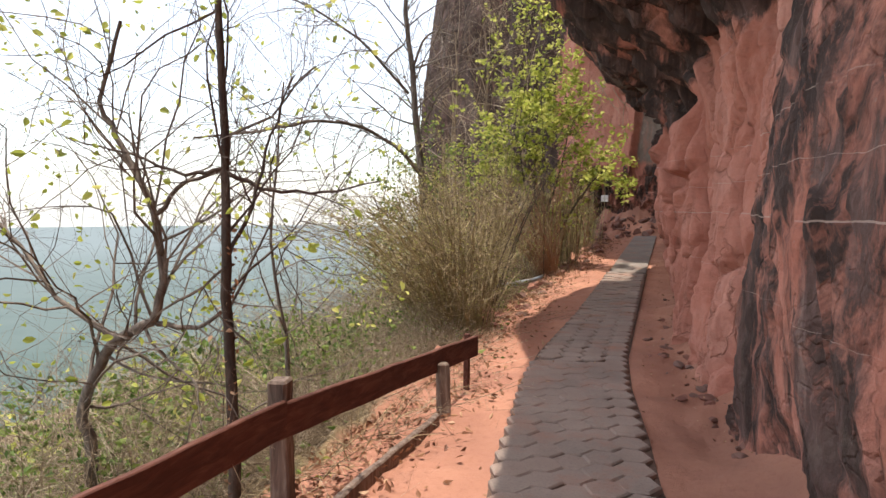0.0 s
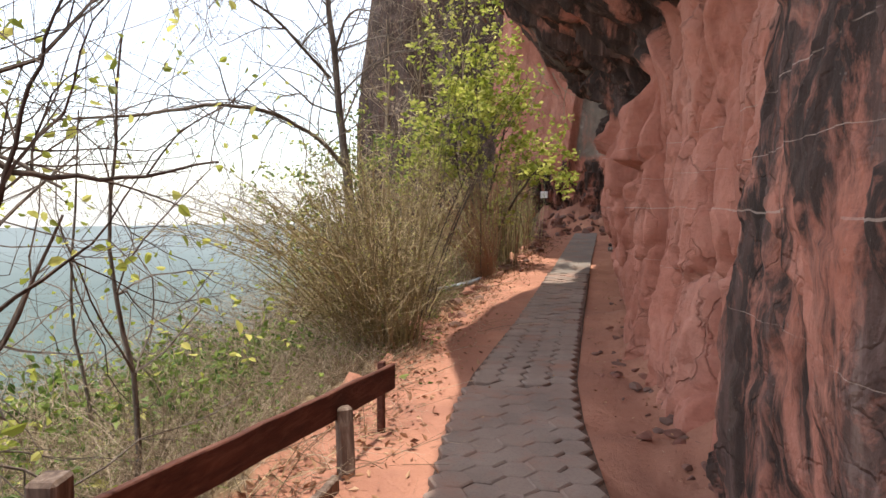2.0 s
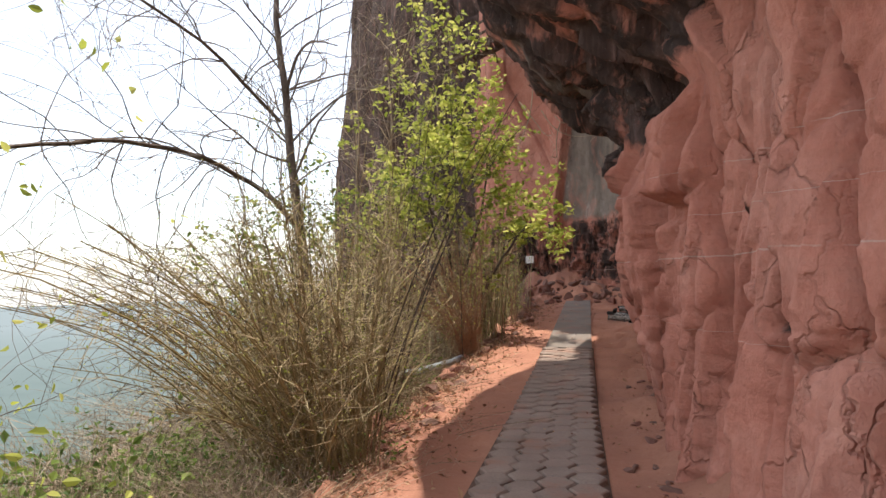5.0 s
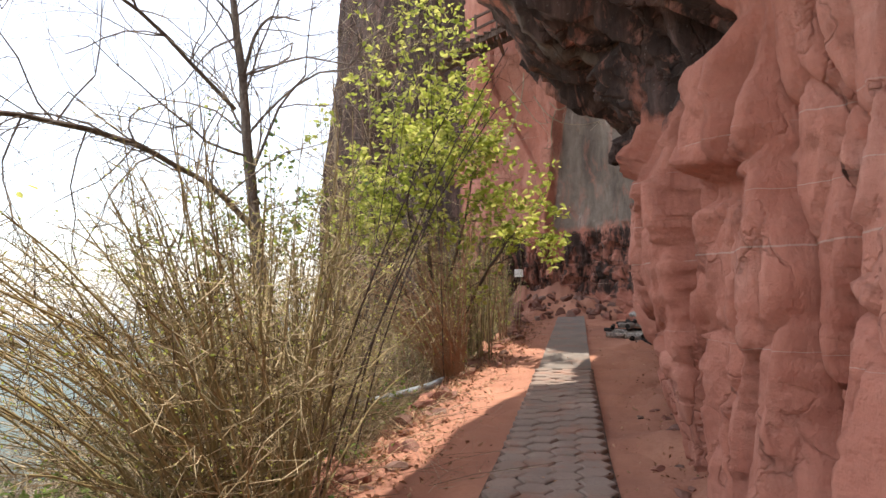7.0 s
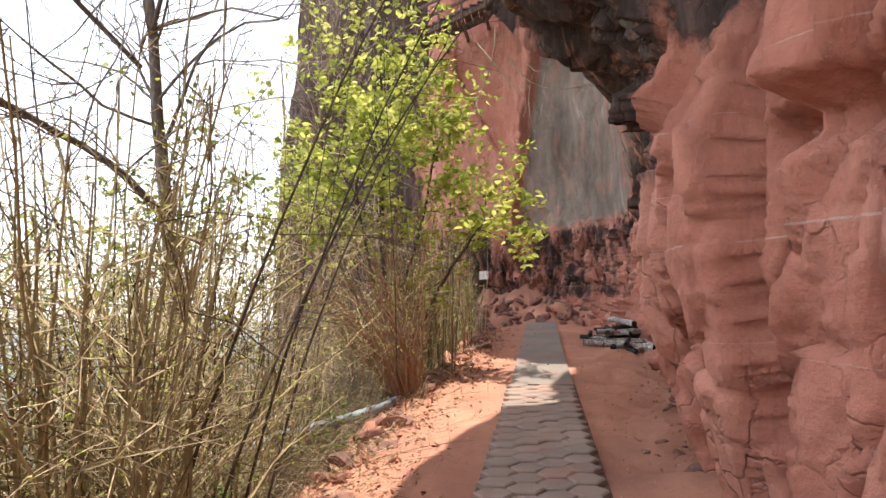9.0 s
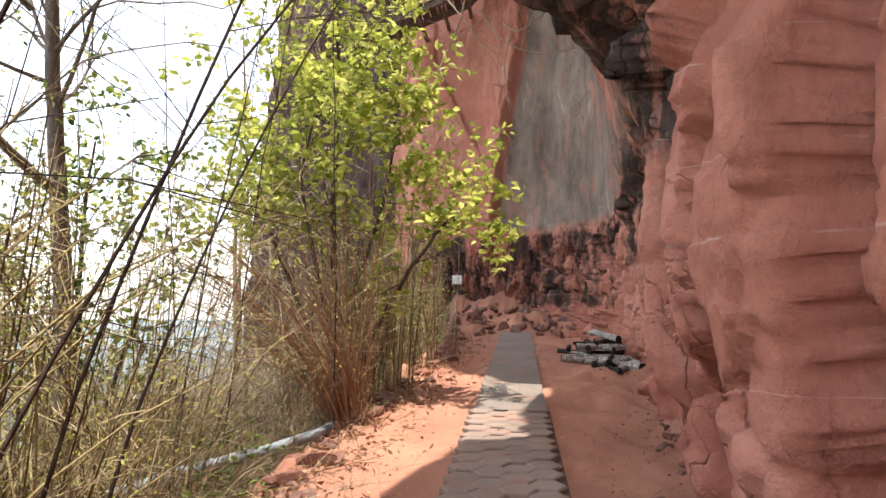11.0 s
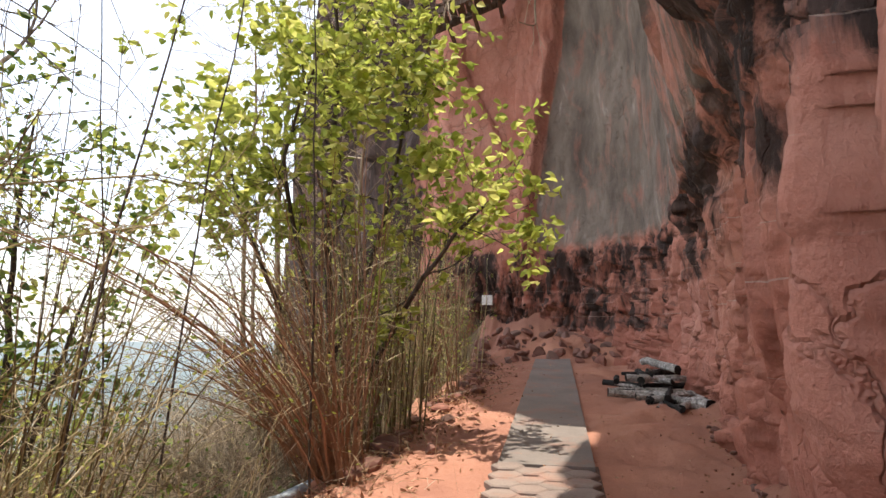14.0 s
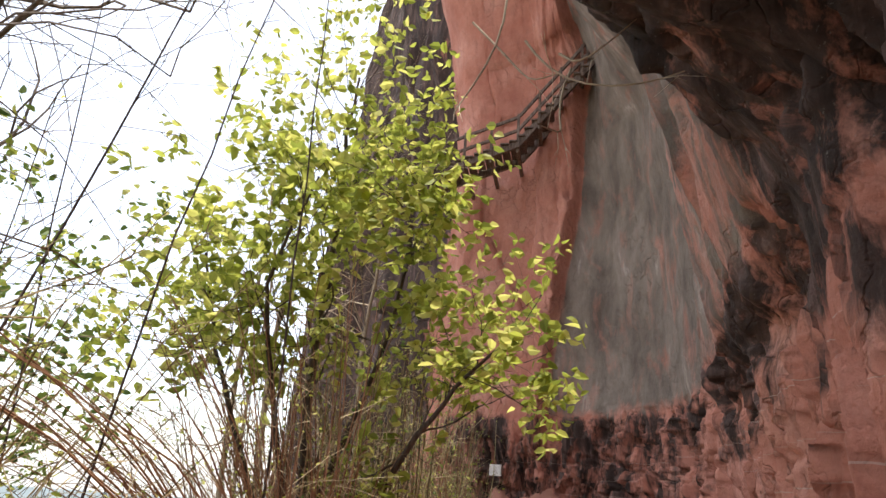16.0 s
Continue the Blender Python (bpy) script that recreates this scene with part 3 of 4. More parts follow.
    ob = mesh_ob("wall_cliff", flat(X, YY, ZZ), quads.tolist(), M_ROCK, None, True)
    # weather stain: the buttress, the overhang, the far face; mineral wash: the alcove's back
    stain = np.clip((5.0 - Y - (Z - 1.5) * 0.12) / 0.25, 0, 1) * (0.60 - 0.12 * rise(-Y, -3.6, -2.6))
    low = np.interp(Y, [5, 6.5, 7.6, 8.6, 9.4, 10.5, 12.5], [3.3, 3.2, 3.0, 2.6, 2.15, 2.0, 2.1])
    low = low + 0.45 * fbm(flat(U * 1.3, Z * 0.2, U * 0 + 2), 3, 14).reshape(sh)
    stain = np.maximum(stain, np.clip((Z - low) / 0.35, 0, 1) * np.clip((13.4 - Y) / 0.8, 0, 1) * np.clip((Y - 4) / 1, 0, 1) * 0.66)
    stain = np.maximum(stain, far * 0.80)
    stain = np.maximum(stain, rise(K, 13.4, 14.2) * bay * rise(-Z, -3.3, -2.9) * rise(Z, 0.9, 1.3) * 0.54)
    # dark colour also in a band along the undercut below the dome
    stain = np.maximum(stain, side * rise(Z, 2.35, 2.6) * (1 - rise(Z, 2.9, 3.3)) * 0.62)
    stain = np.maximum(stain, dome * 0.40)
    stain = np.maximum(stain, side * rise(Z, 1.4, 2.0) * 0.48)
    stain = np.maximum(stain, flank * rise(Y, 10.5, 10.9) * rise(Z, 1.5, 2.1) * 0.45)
    # the scar's notch takes the dark colour in full
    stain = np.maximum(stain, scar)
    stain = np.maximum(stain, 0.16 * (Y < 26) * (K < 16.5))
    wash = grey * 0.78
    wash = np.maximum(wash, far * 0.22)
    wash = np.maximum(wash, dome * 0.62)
    # grey band down the recess between two columns
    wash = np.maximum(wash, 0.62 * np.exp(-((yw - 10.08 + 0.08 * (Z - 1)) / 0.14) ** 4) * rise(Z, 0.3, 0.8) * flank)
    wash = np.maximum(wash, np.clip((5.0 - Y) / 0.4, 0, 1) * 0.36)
    tone = np.clip(0.4 * tone4 + 0.35 * tone5 + 0.25 * tone1, 0, 1)
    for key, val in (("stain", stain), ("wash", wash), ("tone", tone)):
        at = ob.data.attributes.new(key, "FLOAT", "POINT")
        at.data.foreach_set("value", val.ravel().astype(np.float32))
    return tagged(ob, "towering red sandstone cliff with black weather stains and overhang", "cliff", kind="structure")


build_cliff()


# ---------------------------------------------------------------- ground, slope and the plain far below
def build_ground():
    xs = np.r_[np.linspace(-400, -60, 18), np.linspace(-55, -10, 40), np.linspace(-9.7, -2.4, 45), np.linspace(-2.33, 2.6, 90), [4, 8, 20]]
    ys = np.r_[np.linspace(-300, -20, 15), np.linspace(-15, 2, 30), np.linspace(2.1, 22, 200), np.linspace(22.4, 60, 60), np.linspace(70, 500, 20)]
    X, Y = np.meshgrid(xs, ys, indexing="ij")
    Z = terrain_z(X, Y)
    p = np.stack([X.ravel(), Y.ravel(), X.ravel() * 0], 1)
    ledge = np.clip((X - edge_x(Y)) / 0.4, 0, 1)
    onpath = np.clip((path_right(Y) - X + 0.12) / 0.1, 0, 1) * np.clip((X - path_right(Y) + path_width(Y) + 0.12) / 0.1, 0, 1)
    bump = (1 + 1.6 * np.clip((X - path_right(Y) - 0.2) / 0.3, 0, 1)) * 0.030 * fbm(p * 1.5, 4, 5).reshape(X.shape) + 0.02 * fbm(p * 7, 3, 6).reshape(X.shape)
    Z = Z + np.where(ledge > 0, bump * (1 - 0.85 * onpath), bump * 5 + 0.35 * fbm(p * 0.4, 3, 8).reshape(X.shape) * np.clip((edge_x(Y) - X) / 2, 0, 1))
    # earth banks up against the rock and the alcove
    wallx = np.interp(Y, [-7, 0, 3.5, 6.2, 7.4, 8.5, 9.5, 12.2, 14, 16.5, 21], [2.5, 1.95, 1.2, .95, .66, .62, .85, 1.05, 1.3, 1.5, 1.4])
    Z = Z + 0.16 * np.clip(1 - (wallx - X) / 0.35, 0, 1.5) ** 2 * (X < wallx + 0.6)
    Z = Z + np.clip(Y - 20.9, 0, 4) * 0.27 * np.clip((X + 4) / 2, 0, 1) + 0.2 * np.clip(Y - 20.9, 0, 1) * fbm(p * 2.2, 4, 15).reshape(X.shape)
    Z = np.maximum(Z, -140)
    n, m = X.shape
    idx = np.arange(n * m).reshape(n, m)
    quads = np.stack([idx[:-1, :-1], idx[1:, :-1], idx[1:, 1:], idx[:-1, 1:]], -1).reshape(-1, 4)
    ob = mesh_ob("ground", np.stack([X.ravel(), Y.ravel(), Z.ravel()], 1), quads.tolist(), M_EARTH, None, True)
    slope = np.clip((edge_x(Y) - X + 0.1) / 0.5, 0, 1)
    at = ob.data.attributes.new("slope", "FLOAT", "POINT")
    at.data.foreach_set("value", slope.ravel().astype(np.float32))
    tagged(ob, "red earth ledge falling away into a scrub-covered slope", "ground", kind="structure")


build_ground()


def build_backdrop():
    ring = 96
    v, f = [], []
    radii = [60, 300, 700, 1300, 2100, 3000, 4500]
    for r in radii:
        for i in range(ring):
            a = 2 * math.pi * i / ring
            v.append((r * math.cos(a), r * math.sin(a), -150 + (30 if r > 4000 else 0)))
    for k in range(len(radii) - 1):
        for i in range(ring):
            j = (i + 1) % ring
            f.append((k * ring + i, k * ring + j, (k + 1) * ring + j, (k + 1) * ring + i))
    tagged(mesh_ob("backdrop", v, f, M_FAR), "glowing backdrop of a hazy green plain with a pale horizon", "distant plain", kind="structure")


build_backdrop()

# ---------------------------------------------------------------- things on the ledge
rng = np.random.default_rng(4)


def gz(x, y):
    return float(terrain_z(x, y))


def box(sx, sy, sz, bevel=0.0, segs=1):
    bm = bmesh.new()
    bmesh.ops.create_cube(bm, size=1.0, matrix=Matrix.Diagonal((sx, sy, sz, 1)))
    if bevel:
        bmesh.ops.bevel(bm, geom=bm.edges[:], offset=bevel, segments=segs, affect="EDGES")
    return bm


def beam(a, b, w, h, bevel=0.004, cuts=0, rough=0.0, seed=0):
    """A squared timber from a to b, w wide and h high, with slightly worn faces."""
    a, b = Vector(a), Vector(b)
    bm = box((b - a).length, w, h, bevel)
    if cuts:
        for i in range(1, cuts):
            x = (b - a).length * (i / cuts - 0.5)
            bmesh.ops.bisect_plane(bm, geom=bm.verts[:] + bm.edges[:] + bm.faces[:], plane_co=(x, 0, 0), plane_no=(1, 0, 0))
        r = random.Random(seed)
        for v in bm.verts:
            n = noise.noise(v.co * 4 + Vector((seed, 0, 0)))
            v.co.y += rough * n
            v.co.z += rough * 1.3 * noise.noise(v.co * 3 + Vector((0, seed, 5))) + r.uniform(-1, 1) * rough * 0.15
    d = (b - a).normalized()
    side = d.cross(Vector((0, 0, 1)))
    side = side.normalized() if side.length > 0.01 else Vector((0, 1, 0))
    up = side.cross(d)
    rot = Matrix((d, side, up)).transposed().to_4x4()
    bmesh.ops.transform(bm, matrix=Matrix.Translation((a + b) / 2) @ rot, verts=bm.verts[:])
    return bm


def build_railing():
    rail = thing("railing", (-1.15, 3.6, 0), "weathered dark red wooden plank rail on short posts", "railing")
    off = Matrix.Translation((1.15, -3.6, 0))

    def put(name, bm, mat, label=""):
        bmesh.ops.transform(bm, matrix=off, verts=bm.verts[:])
        return part(name, bm, mat, rail, label)
    put("plank", beam((-1.10, 5.30, 0.375), (-1.285, 2.62, 0.515), 0.035, 0.17, 0.006, 14, 0.006, 3), M_RAIL)
    put("plank", beam((-1.272, 2.68, 0.525), (-1.21, 0.70, 0.58), 0.035, 0.18, 0.006, 12, 0.006, 8), M_RAIL)
    put("post", beam((-1.345, 2.78, -0.5), (-1.335, 2.74, 0.70), 0.10, 0.11, 0.012, 10, 0.012, 2), M_POST, "split grey weathered post")
    put("post", beam((-1.09, 4.47, -0.4), (-1.115, 4.50, 0.40), 0.085, 0.09, 0.01, 8, 0.008, 5), M_POST, "pale split timber post")
    put("post", beam((-1.165, 5.22, -0.3), (-1.165, 5.25, 0.48), 0.045, 0.05, 0.006, 6, 0.004, 6), M_RAIL, "thin dark red end post")
    put("post", beam((-1.28, 1.0, -0.5), (-1.27, 0.98, 0.68), 0.09, 0.10, 0.01, 8, 0.01, 9), M_POST)
    ed = thing("edging_board", (-1.12, 3.8, 0), "half-buried old board edging the red earth", "board")
    bm = beam((-1.10, 4.35, 0.02), (-1.12, 2.5, 0.015), 0.05, 0.10, 0.01, 10, 0.012, 4)
    bmesh.ops.transform(bm, matrix=Matrix.Translation((1.12, -3.8, 0)), verts=bm.verts[:])
    part("board", bm, M_POST, ed)


build_railing()


# ---------------------------------------------------------------- plants
def stem_curve(r, foot, height, lean, az, n=7, bend=0.25, wob=0.03):
    t = np.linspace(0, 1, n)
    out = np.array([math.cos(az), math.sin(az)])
    reach = height * np.tan(lean) * (0.55 * t + 0.45 * t ** 2)
    p = np.zeros((n, 3))
    p[:, :2] = foot[:2] + out * reach[:, None] + np.cumsum(r.normal(0, wob * height / n, (n, 2)), 0)
    p[:, 2] = foot[2] + height * (t - bend * t ** 2.5 * min(1.0, lean * 1.6))
    return p


def twiglets(tubes, r, p, count, length, rad, leaves=None, leafsize=0.05, leafn=0, start=0.25, fork=0.85):
    n = len(p)
    for _ in range(count):
        s = start + (1 - start) * r.random() ** 0.8
        k = s * (n - 1)
        i = min(int(k), n - 2)
        at = p[i] + (p[i + 1] - p[i]) * (k - i)
        d = (p[i + 1] - p[i])
        d = d / (np.linalg.norm(d) + 1e-9) + r.normal(0, 0.95, 3)
        d /= np.linalg.norm(d)
        ln = length * r.uniform(0.4, 1.2)
        mid = at + d * ln * 0.5 + r.normal(0, 0.06 * ln, 3)
        end = at + d * ln + r.normal(0, 0.12 * ln, 3) + np.array([0, 0, -0.05 * ln])
        tubes.add([at, mid, end], rad, rad * 0.45)
        if r.random() < fork:
            e2 = mid + (d + r.normal(0, 0.8, 3)) * ln * 0.4
            tubes.add([mid, e2], rad * 0.7, rad * 0.35)
        if leaves is not None:
            for _ in range(leafn):
                leaves.add(at + (end - at) * r.uniform(0.3, 1.05) + r.normal(0, 0.02, 3), leafsize * r.uniform(0.6, 1.3))


def shrub(name, at, seed, stems, height, lean, foot_r, mat, twig_mat, label, category="shrub", twigs=6, tlen=0.35, leaf_mat=None, leafn=0, leafsize=0.05, rad=0.006, bias=(0, 0), group="", start=0.25, wob=0.03, lim=None, split=False):
    r = np.random.default_rng(seed)
    top = thing(name, at, label, category, group)
    big, small = Tubes(), Tubes()
    lv = Leaves(r) if leaf_mat else None
    for i in range(stems):
        a, q = r.uniform(0, 2 * math.pi), foot_r * math.sqrt(r.random())
        foot = np.array([q * math.cos(a), q * math.sin(a), -0.15])
        az = math.atan2(math.sin(a) + bias[1] + r.normal(0, 0.5), math.cos(a) + bias[0] + r.normal(0, 0.5))
        h = height * r.uniform(0.45, 1.08)
        ln = lean * r.random() ** 0.7
        if lim is not None and at[0] + foot[0] + math.cos(az) * h * math.tan(ln) > lim:
            if r.random() < 0.75:
                az = math.pi - az
            else:
                ln *= 0.25
        p = stem_curve(r, foot, h, ln, az, 7, 0.3, wob)
        if lim is not None:
            p[:, 0] = np.minimum(p[:, 0], lim - at[0] + 0.05)
        thick = rad * r.uniform(0.6, 1.2)
        if split:
            one = Tubes()
            one.add(p, thick, rad * 0.3, 4)
            one.ob("stem", mat, top)
        else:
            big.add(p, thick, rad * 0.3)
        twiglets(small, r, p, twigs, tlen, rad * 0.3, lv, leafsize, leafn, start)
    if not split:
        tagged(big.ob("stem_mass", mat, top), kind="stuff")
    tagged(small.ob("twig_mass", twig_mat, top), kind="stuff")
    if lv and lv.n:
        tagged(lv.ob("leaf_mass", leaf_mat, top), kind="stuff")
    return top


def grow(tubes, r, at, d, length, rad, depth, tips, up=0.15, spread=0.7, kids=3, seg=5, wob=0.18):
    """A branch that wanders, tapers and splits."""
    p = [np.asarray(at, float)]
    d = np.asarray(d, float) / np.linalg.norm(d)
    for i in range(seg):
        d = d + r.normal(0, wob, 3) + np.array([0, 0, up * 0.3])
        d /= np.linalg.norm(d)
        p.append(p[-1] + d * length / seg)
    p = np.array(p)
    tubes.add(p, rad, rad * (0.55 if depth else 0.3), 6 if rad > 0.02 else 4 if rad > 0.008 else 3)
    if depth == 0:
        tips.append((p[-1], d))
        tips.append((p[-2], d))
        return
    for k in range(kids):
        s = r.uniform(0.35, 1.0) if k else 1.0
        j = min(int(s * seg), seg)
        nd = d + r.normal(0, spread, 3)
        grow(tubes, r, p[j], nd, length * r.uniform(0.5, 0.8), rad * (0.55 if k == 0 else 0.45), depth - 1, tips, up, spread, kids, max(3, seg - 1), wob)


BOUGHS = []


def limb(tubes, r, pts, r0, r1, tips, n=5, sub=0.9, depth=2, sides=6, up=0.1, brad=0.35, start=0.3):
    """A limb through given bends, with smaller branches along it."""
    pts = np.asarray(pts, float)
    t = np.linspace(0, len(pts) - 1, (len(pts) - 1) * 4 + 1)
    q = np.stack([np.interp(t, range(len(pts)), pts[:, i]) for i in range(3)], 1)
    q[1:-1] = 0.5 * q[1:-1] + 0.25 * (q[:-2] + q[2:])
    q[1:-1] += r.normal(0, 0.006, q[1:-1].shape)
    own = Tubes()
    own.add(q, r0, r1, sides)
    BOUGHS.append(own)
    for k in range(n):
        s = start + (1 - start) * (k + r.random()) / n
        i = min(int(s * (len(q) - 1)), len(q) - 2)
        d = q[i + 1] - q[i]
        d = d / np.linalg.norm(d) + r.normal(0, 0.8, 3)
        rr = (r0 + (r1 - r0) * s)
        grow(tubes, r, q[i], d, sub * r.uniform(0.6, 1.2), rr * brad + 0.002, depth, tips, up)


# multi-stemmed dry bush beside the path
shrub("shrub", (-2.05, 7.75, gz(-2.05, 7.75)), 11, 250, 2.7, 0.80, 0.36, M_STEM, M_TWIG, "tall bare many-stemmed bush with olive and tan stems", twigs=16, tlen=0.30, rad=0.0098, wob=0.06, bias=(-0.15, -0.1), leaf_mat=M_LEAF, leafn=1, leafsize=0.02, lim=-1.45, split=True)
shrub("shrub", (-2.55, 9.4, gz(-2.55, 9.4)), 12, 130, 2.9, 0.7, 0.4, M_STEM, M_TWIG, "tall bare many-stemmed bush with olive and tan stems", twigs=11, tlen=0.34, rad=0.008, wob=0.06, leaf_mat=M_LEAF, leafn=1, leafsize=0.03, lim=-1.75)
shrub("shrub", (-2.9, 11.0, gz(-2.9, 11.0)), 13, 110, 3.2, 0.6, 0.4, M_STEM, M_TWIG, "tall bare many-stemmed bush with olive and tan stems", twigs=11, tlen=0.34, rad=0.008, wob=0.06, leaf_mat=M_LEAF, leafn=1, leafsize=0.03, lim=-1.75)
shrub("shrub", (-1.9, 12.95, gz(-1.9, 12.95)), 14, 130, 2.5, 0.80, 0.17, M_REDSTEM, M_TWIG, "dense clump of russet stems fanning out at the path edge", twigs=6, tlen=0.36, rad=0.009, leaf_mat=M_LEAF, leafn=1, leafsize=0.03, start=0.2, wob=0.07, bias=(-0.9, -0.2), lim=-1.7, split=True)
HEDGE = [(-2.35, 13.9, 90, 2.9), (-2.05, 14.7, 80, 2.7), (-2.3, 15.6, 80, 2.8), (-2.0, 16.6, 80, 2.6), (-2.25, 17.7, 70, 2.7), (-2.05, 18.9, 70, 2.5), (-2.3, 20.2, 60, 2.5), (-2.9, 15.0, 80, 2.9), (-3.1, 17.0, 80, 3.0), (-3.0, 19.2, 80, 2.8)]
for i, (x, y, n, h) in enumerate(HEDGE):
    shrub("shrub", (x, y, gz(x, y)), 30 + i, int(n * 0.6), h, 0.28, 0.45, M_STEM if i % 3 else M_REDSTEM, M_TWIG, "upright thicket of thin dull green canes", twigs=6, tlen=0.32, rad=0.0095, leaf_mat=M_LEAF if i % 2 else M_LEAFD, leafn=2, leafsize=0.04, group="thickets along the path", start=0.1, lim=-1.55)
# low dry scrub down the slope
DRY = [shrub("scrub_bush", (0, 0, -400 - k), 60 + k, 70, 1.7, 1.1, 0.35, M_SCRUB, M_SCRUB, "leafless tangled grey-brown scrub on the slope", twigs=10, tlen=0.45, rad=0.006, group="scrub on the slope", start=0.1, wob=0.09) for k in range(3)]
LEAFY = [shrub("scrub_bush", (0, 0, -410 - k), 70 + k, 45, 1.4, 0.9, 0.4, M_SCRUB, M_SCRUB, "half-green leafy scrub bush on the slope", twigs=9, tlen=0.4, rad=0.006, leaf_mat=(M_LEAFD if k else M_LEAF), leafn=3, leafsize=0.08, group="scrub on the slope", start=0.1, wob=0.06) for k in range(2)]
r = np.random.default_rng(8)
spots = []
for _ in range(7000):
    y = r.uniform(2.2, 27) if r.random() < 0.5 else r.uniform(2.2, 9)
    d = 0.35 + 7.5 * r.random() ** 1.4 + max(0, y - 10) * 0.2 * r.random()
    x = float(edge_x(y)) - d
    if y < 6.2 and d < 0.4 or (y < 4.2 and d < 0.7):
        continue
    if all((x - a) ** 2 + (y - b) ** 2 > 0.40 ** 2 for a, b in spots):
        spots.append((x, y))
    if len(spots) > 330:
        break
for i, (x, y) in enumerate(spots):
    d = float(edge_x(y)) - x
    tall = r.uniform(0.75, 1.25) * min(1.6, 0.55 + d * 0.25 + max(0, y - 7) * 0.06)
    tall = min(tall, (d + 0.9) / 2.4)
    src = LEAFY[1 if i % 4 else 0] if (y < 9 and d > 1.6 and r.random() < 0.6) or r.random() < 0.2 else DRY[i % 3]
    c = copy_thing(src, pose(x, y, gz(x, y) - 0.05, r.uniform(-8, 8), r.uniform(-8, 8), r.uniform(0, 360)) @ Matrix.Scale(tall, 4))
for x, y, tall in [(-3.2, 5.0, 1.2), (-3.8, 5.6, 1.4), (-3.1, 6.2, 1.1), (-4.4, 6.6, 1.5), (-3.4, 4.2, 1.1), (-5.0, 5.4, 1.6), (-2.8, 5.5, 0.9), (-4.2, 4.4, 1.4), (-5.6, 6.8, 1.6), (-4.0, 7.6, 1.3)]:
    copy_thing(LEAFY[1], pose(x, y, gz(x, y) - 0.05, 0, 0, r.uniform(0, 360)) @ Matrix.Scale(tall, 4))
for x, y, tall in [(-2.05, 3.9, 0.5), (-2.2, 4.6, 0.6), (-2.1, 5.3, 0.55), (-2.5, 4.1, 0.7), (-2.6, 5.0, 0.75), (-2.3, 6.0, 0.6), (-2.0, 6.5, 0.5)]:
    copy_thing(DRY[int(x * 10) % 3], pose(x, y, gz(x, y) - 0.05, 0, 0, r.uniform(0, 360)) @ Matrix.Scale(tall, 4))
for i, (x, y, h) in enumerate([(-2.5, 11.9, 1.3), (-2.9, 11.2, 1.4), (-3.2, 12.2, 1.6), (-2.6, 10.6, 1.2), (-3.6, 11.4, 1.7), (-3.3, 10.4, 1.5), (-4.1, 12.3, 1.9)]):
    shrub("bramble", (x, y, gz(x, y)), 50 + i, 55, h, 1.15, 0.35, M_REDSTEM if i % 2 else M_STEM, M_TWIG, "arching dry brown bramble tangle on the slope", "bramble", twigs=9, tlen=0.34, rad=0.006, group="brambles below the ledge", start=0.1, wob=0.07, lim=-2.0, leaf_mat=M_LEAFD, leafn=1, leafsize=0.03)
for ob in DRY + LEAFY:
    for o in (*ob.children_recursive, ob):
        bpy.data.objects.remove(o)


def tree(name, at, label, seed):
    return thing(name, at, label, "tree"), np.random.default_rng(seed), Tubes(), []


def finish(top, tb, bark=M_BARK):
    for k, own in enumerate(BOUGHS):
        own.ob("branch" if k else "trunk", bark, top, "", True)
    BOUGHS.clear()
    tagged(tb.ob("twig_mass", bark, top), kind="stuff")


def leaf_out(top, r, tips, per, size, mat, scatter=0.12, name="crown", wide=0.55):
    lv = Leaves(r)
    for p, d in tips:
        for _ in range(per):
            lv.add(p + r.normal(0, scatter, 3), size * r.uniform(0.6, 1.25), wide, 0.3, True)
    if lv.n:
        tagged(lv.ob(name, mat, top), kind="stuff")


# the bright green tree over the path's far end
G = (-2.5, 14.4, gz(-2.5, 14.4))
top, r, tb, tips = tree("tree", G, "young tree in bright yellow-green spring leaf", 101)
limb(tb, r, [(0, 0, -0.3), (0.03, 0, 1.2), (-0.05, -0.05, 2.4), (0.0, 0, 3.6), (-0.05, 0, 4.6), (0, 0, 5.2)], 0.05, 0.010, tips, 26, 0.95, 2, 6, 0.1, 0.3, 0.36)
limb(tb, r, [(0, 0, 0.2), (0.4, -0.1, 0.9), (0.85, -0.2, 1.7), (1.2, -0.2, 2.2), (1.55, -0.3, 2.5)], 0.04, 0.010, tips, 12, 0.6, 2, 6, 0.1, 0.3, 0.5)
limb(tb, r, [(0, 0, 0.4), (-0.35, -0.2, 1.4), (-0.8, -0.3, 2.4), (-1.0, -0.4, 3.2)], 0.035, 0.010, tips, 12, 0.7, 2, 6, 0.1, 0.3, 0.5)
limb(tb, r, [(0, 0, 0.9), (-0.1, -0.5, 1.9), (-0.2, -0.8, 2.8), (0.1, -0.8, 3.7)], 0.03, 0.008, tips, 12, 0.7, 2, 6, 0.1, 0.3, 0.45)
limb(tb, r, [(0, 0, 1.0), (0.5, 0.1, 2.4), (0.7, 0, 3.4), (0.6, 0, 4.1)], 0.03, 0.008, tips, 12, 0.6, 2, 6, 0.1, 0.3, 0.45)
finish(top, tb)
leaf_out(top, r, tips, 4, 0.108, M_LEAF, 0.055, wide=0.6)
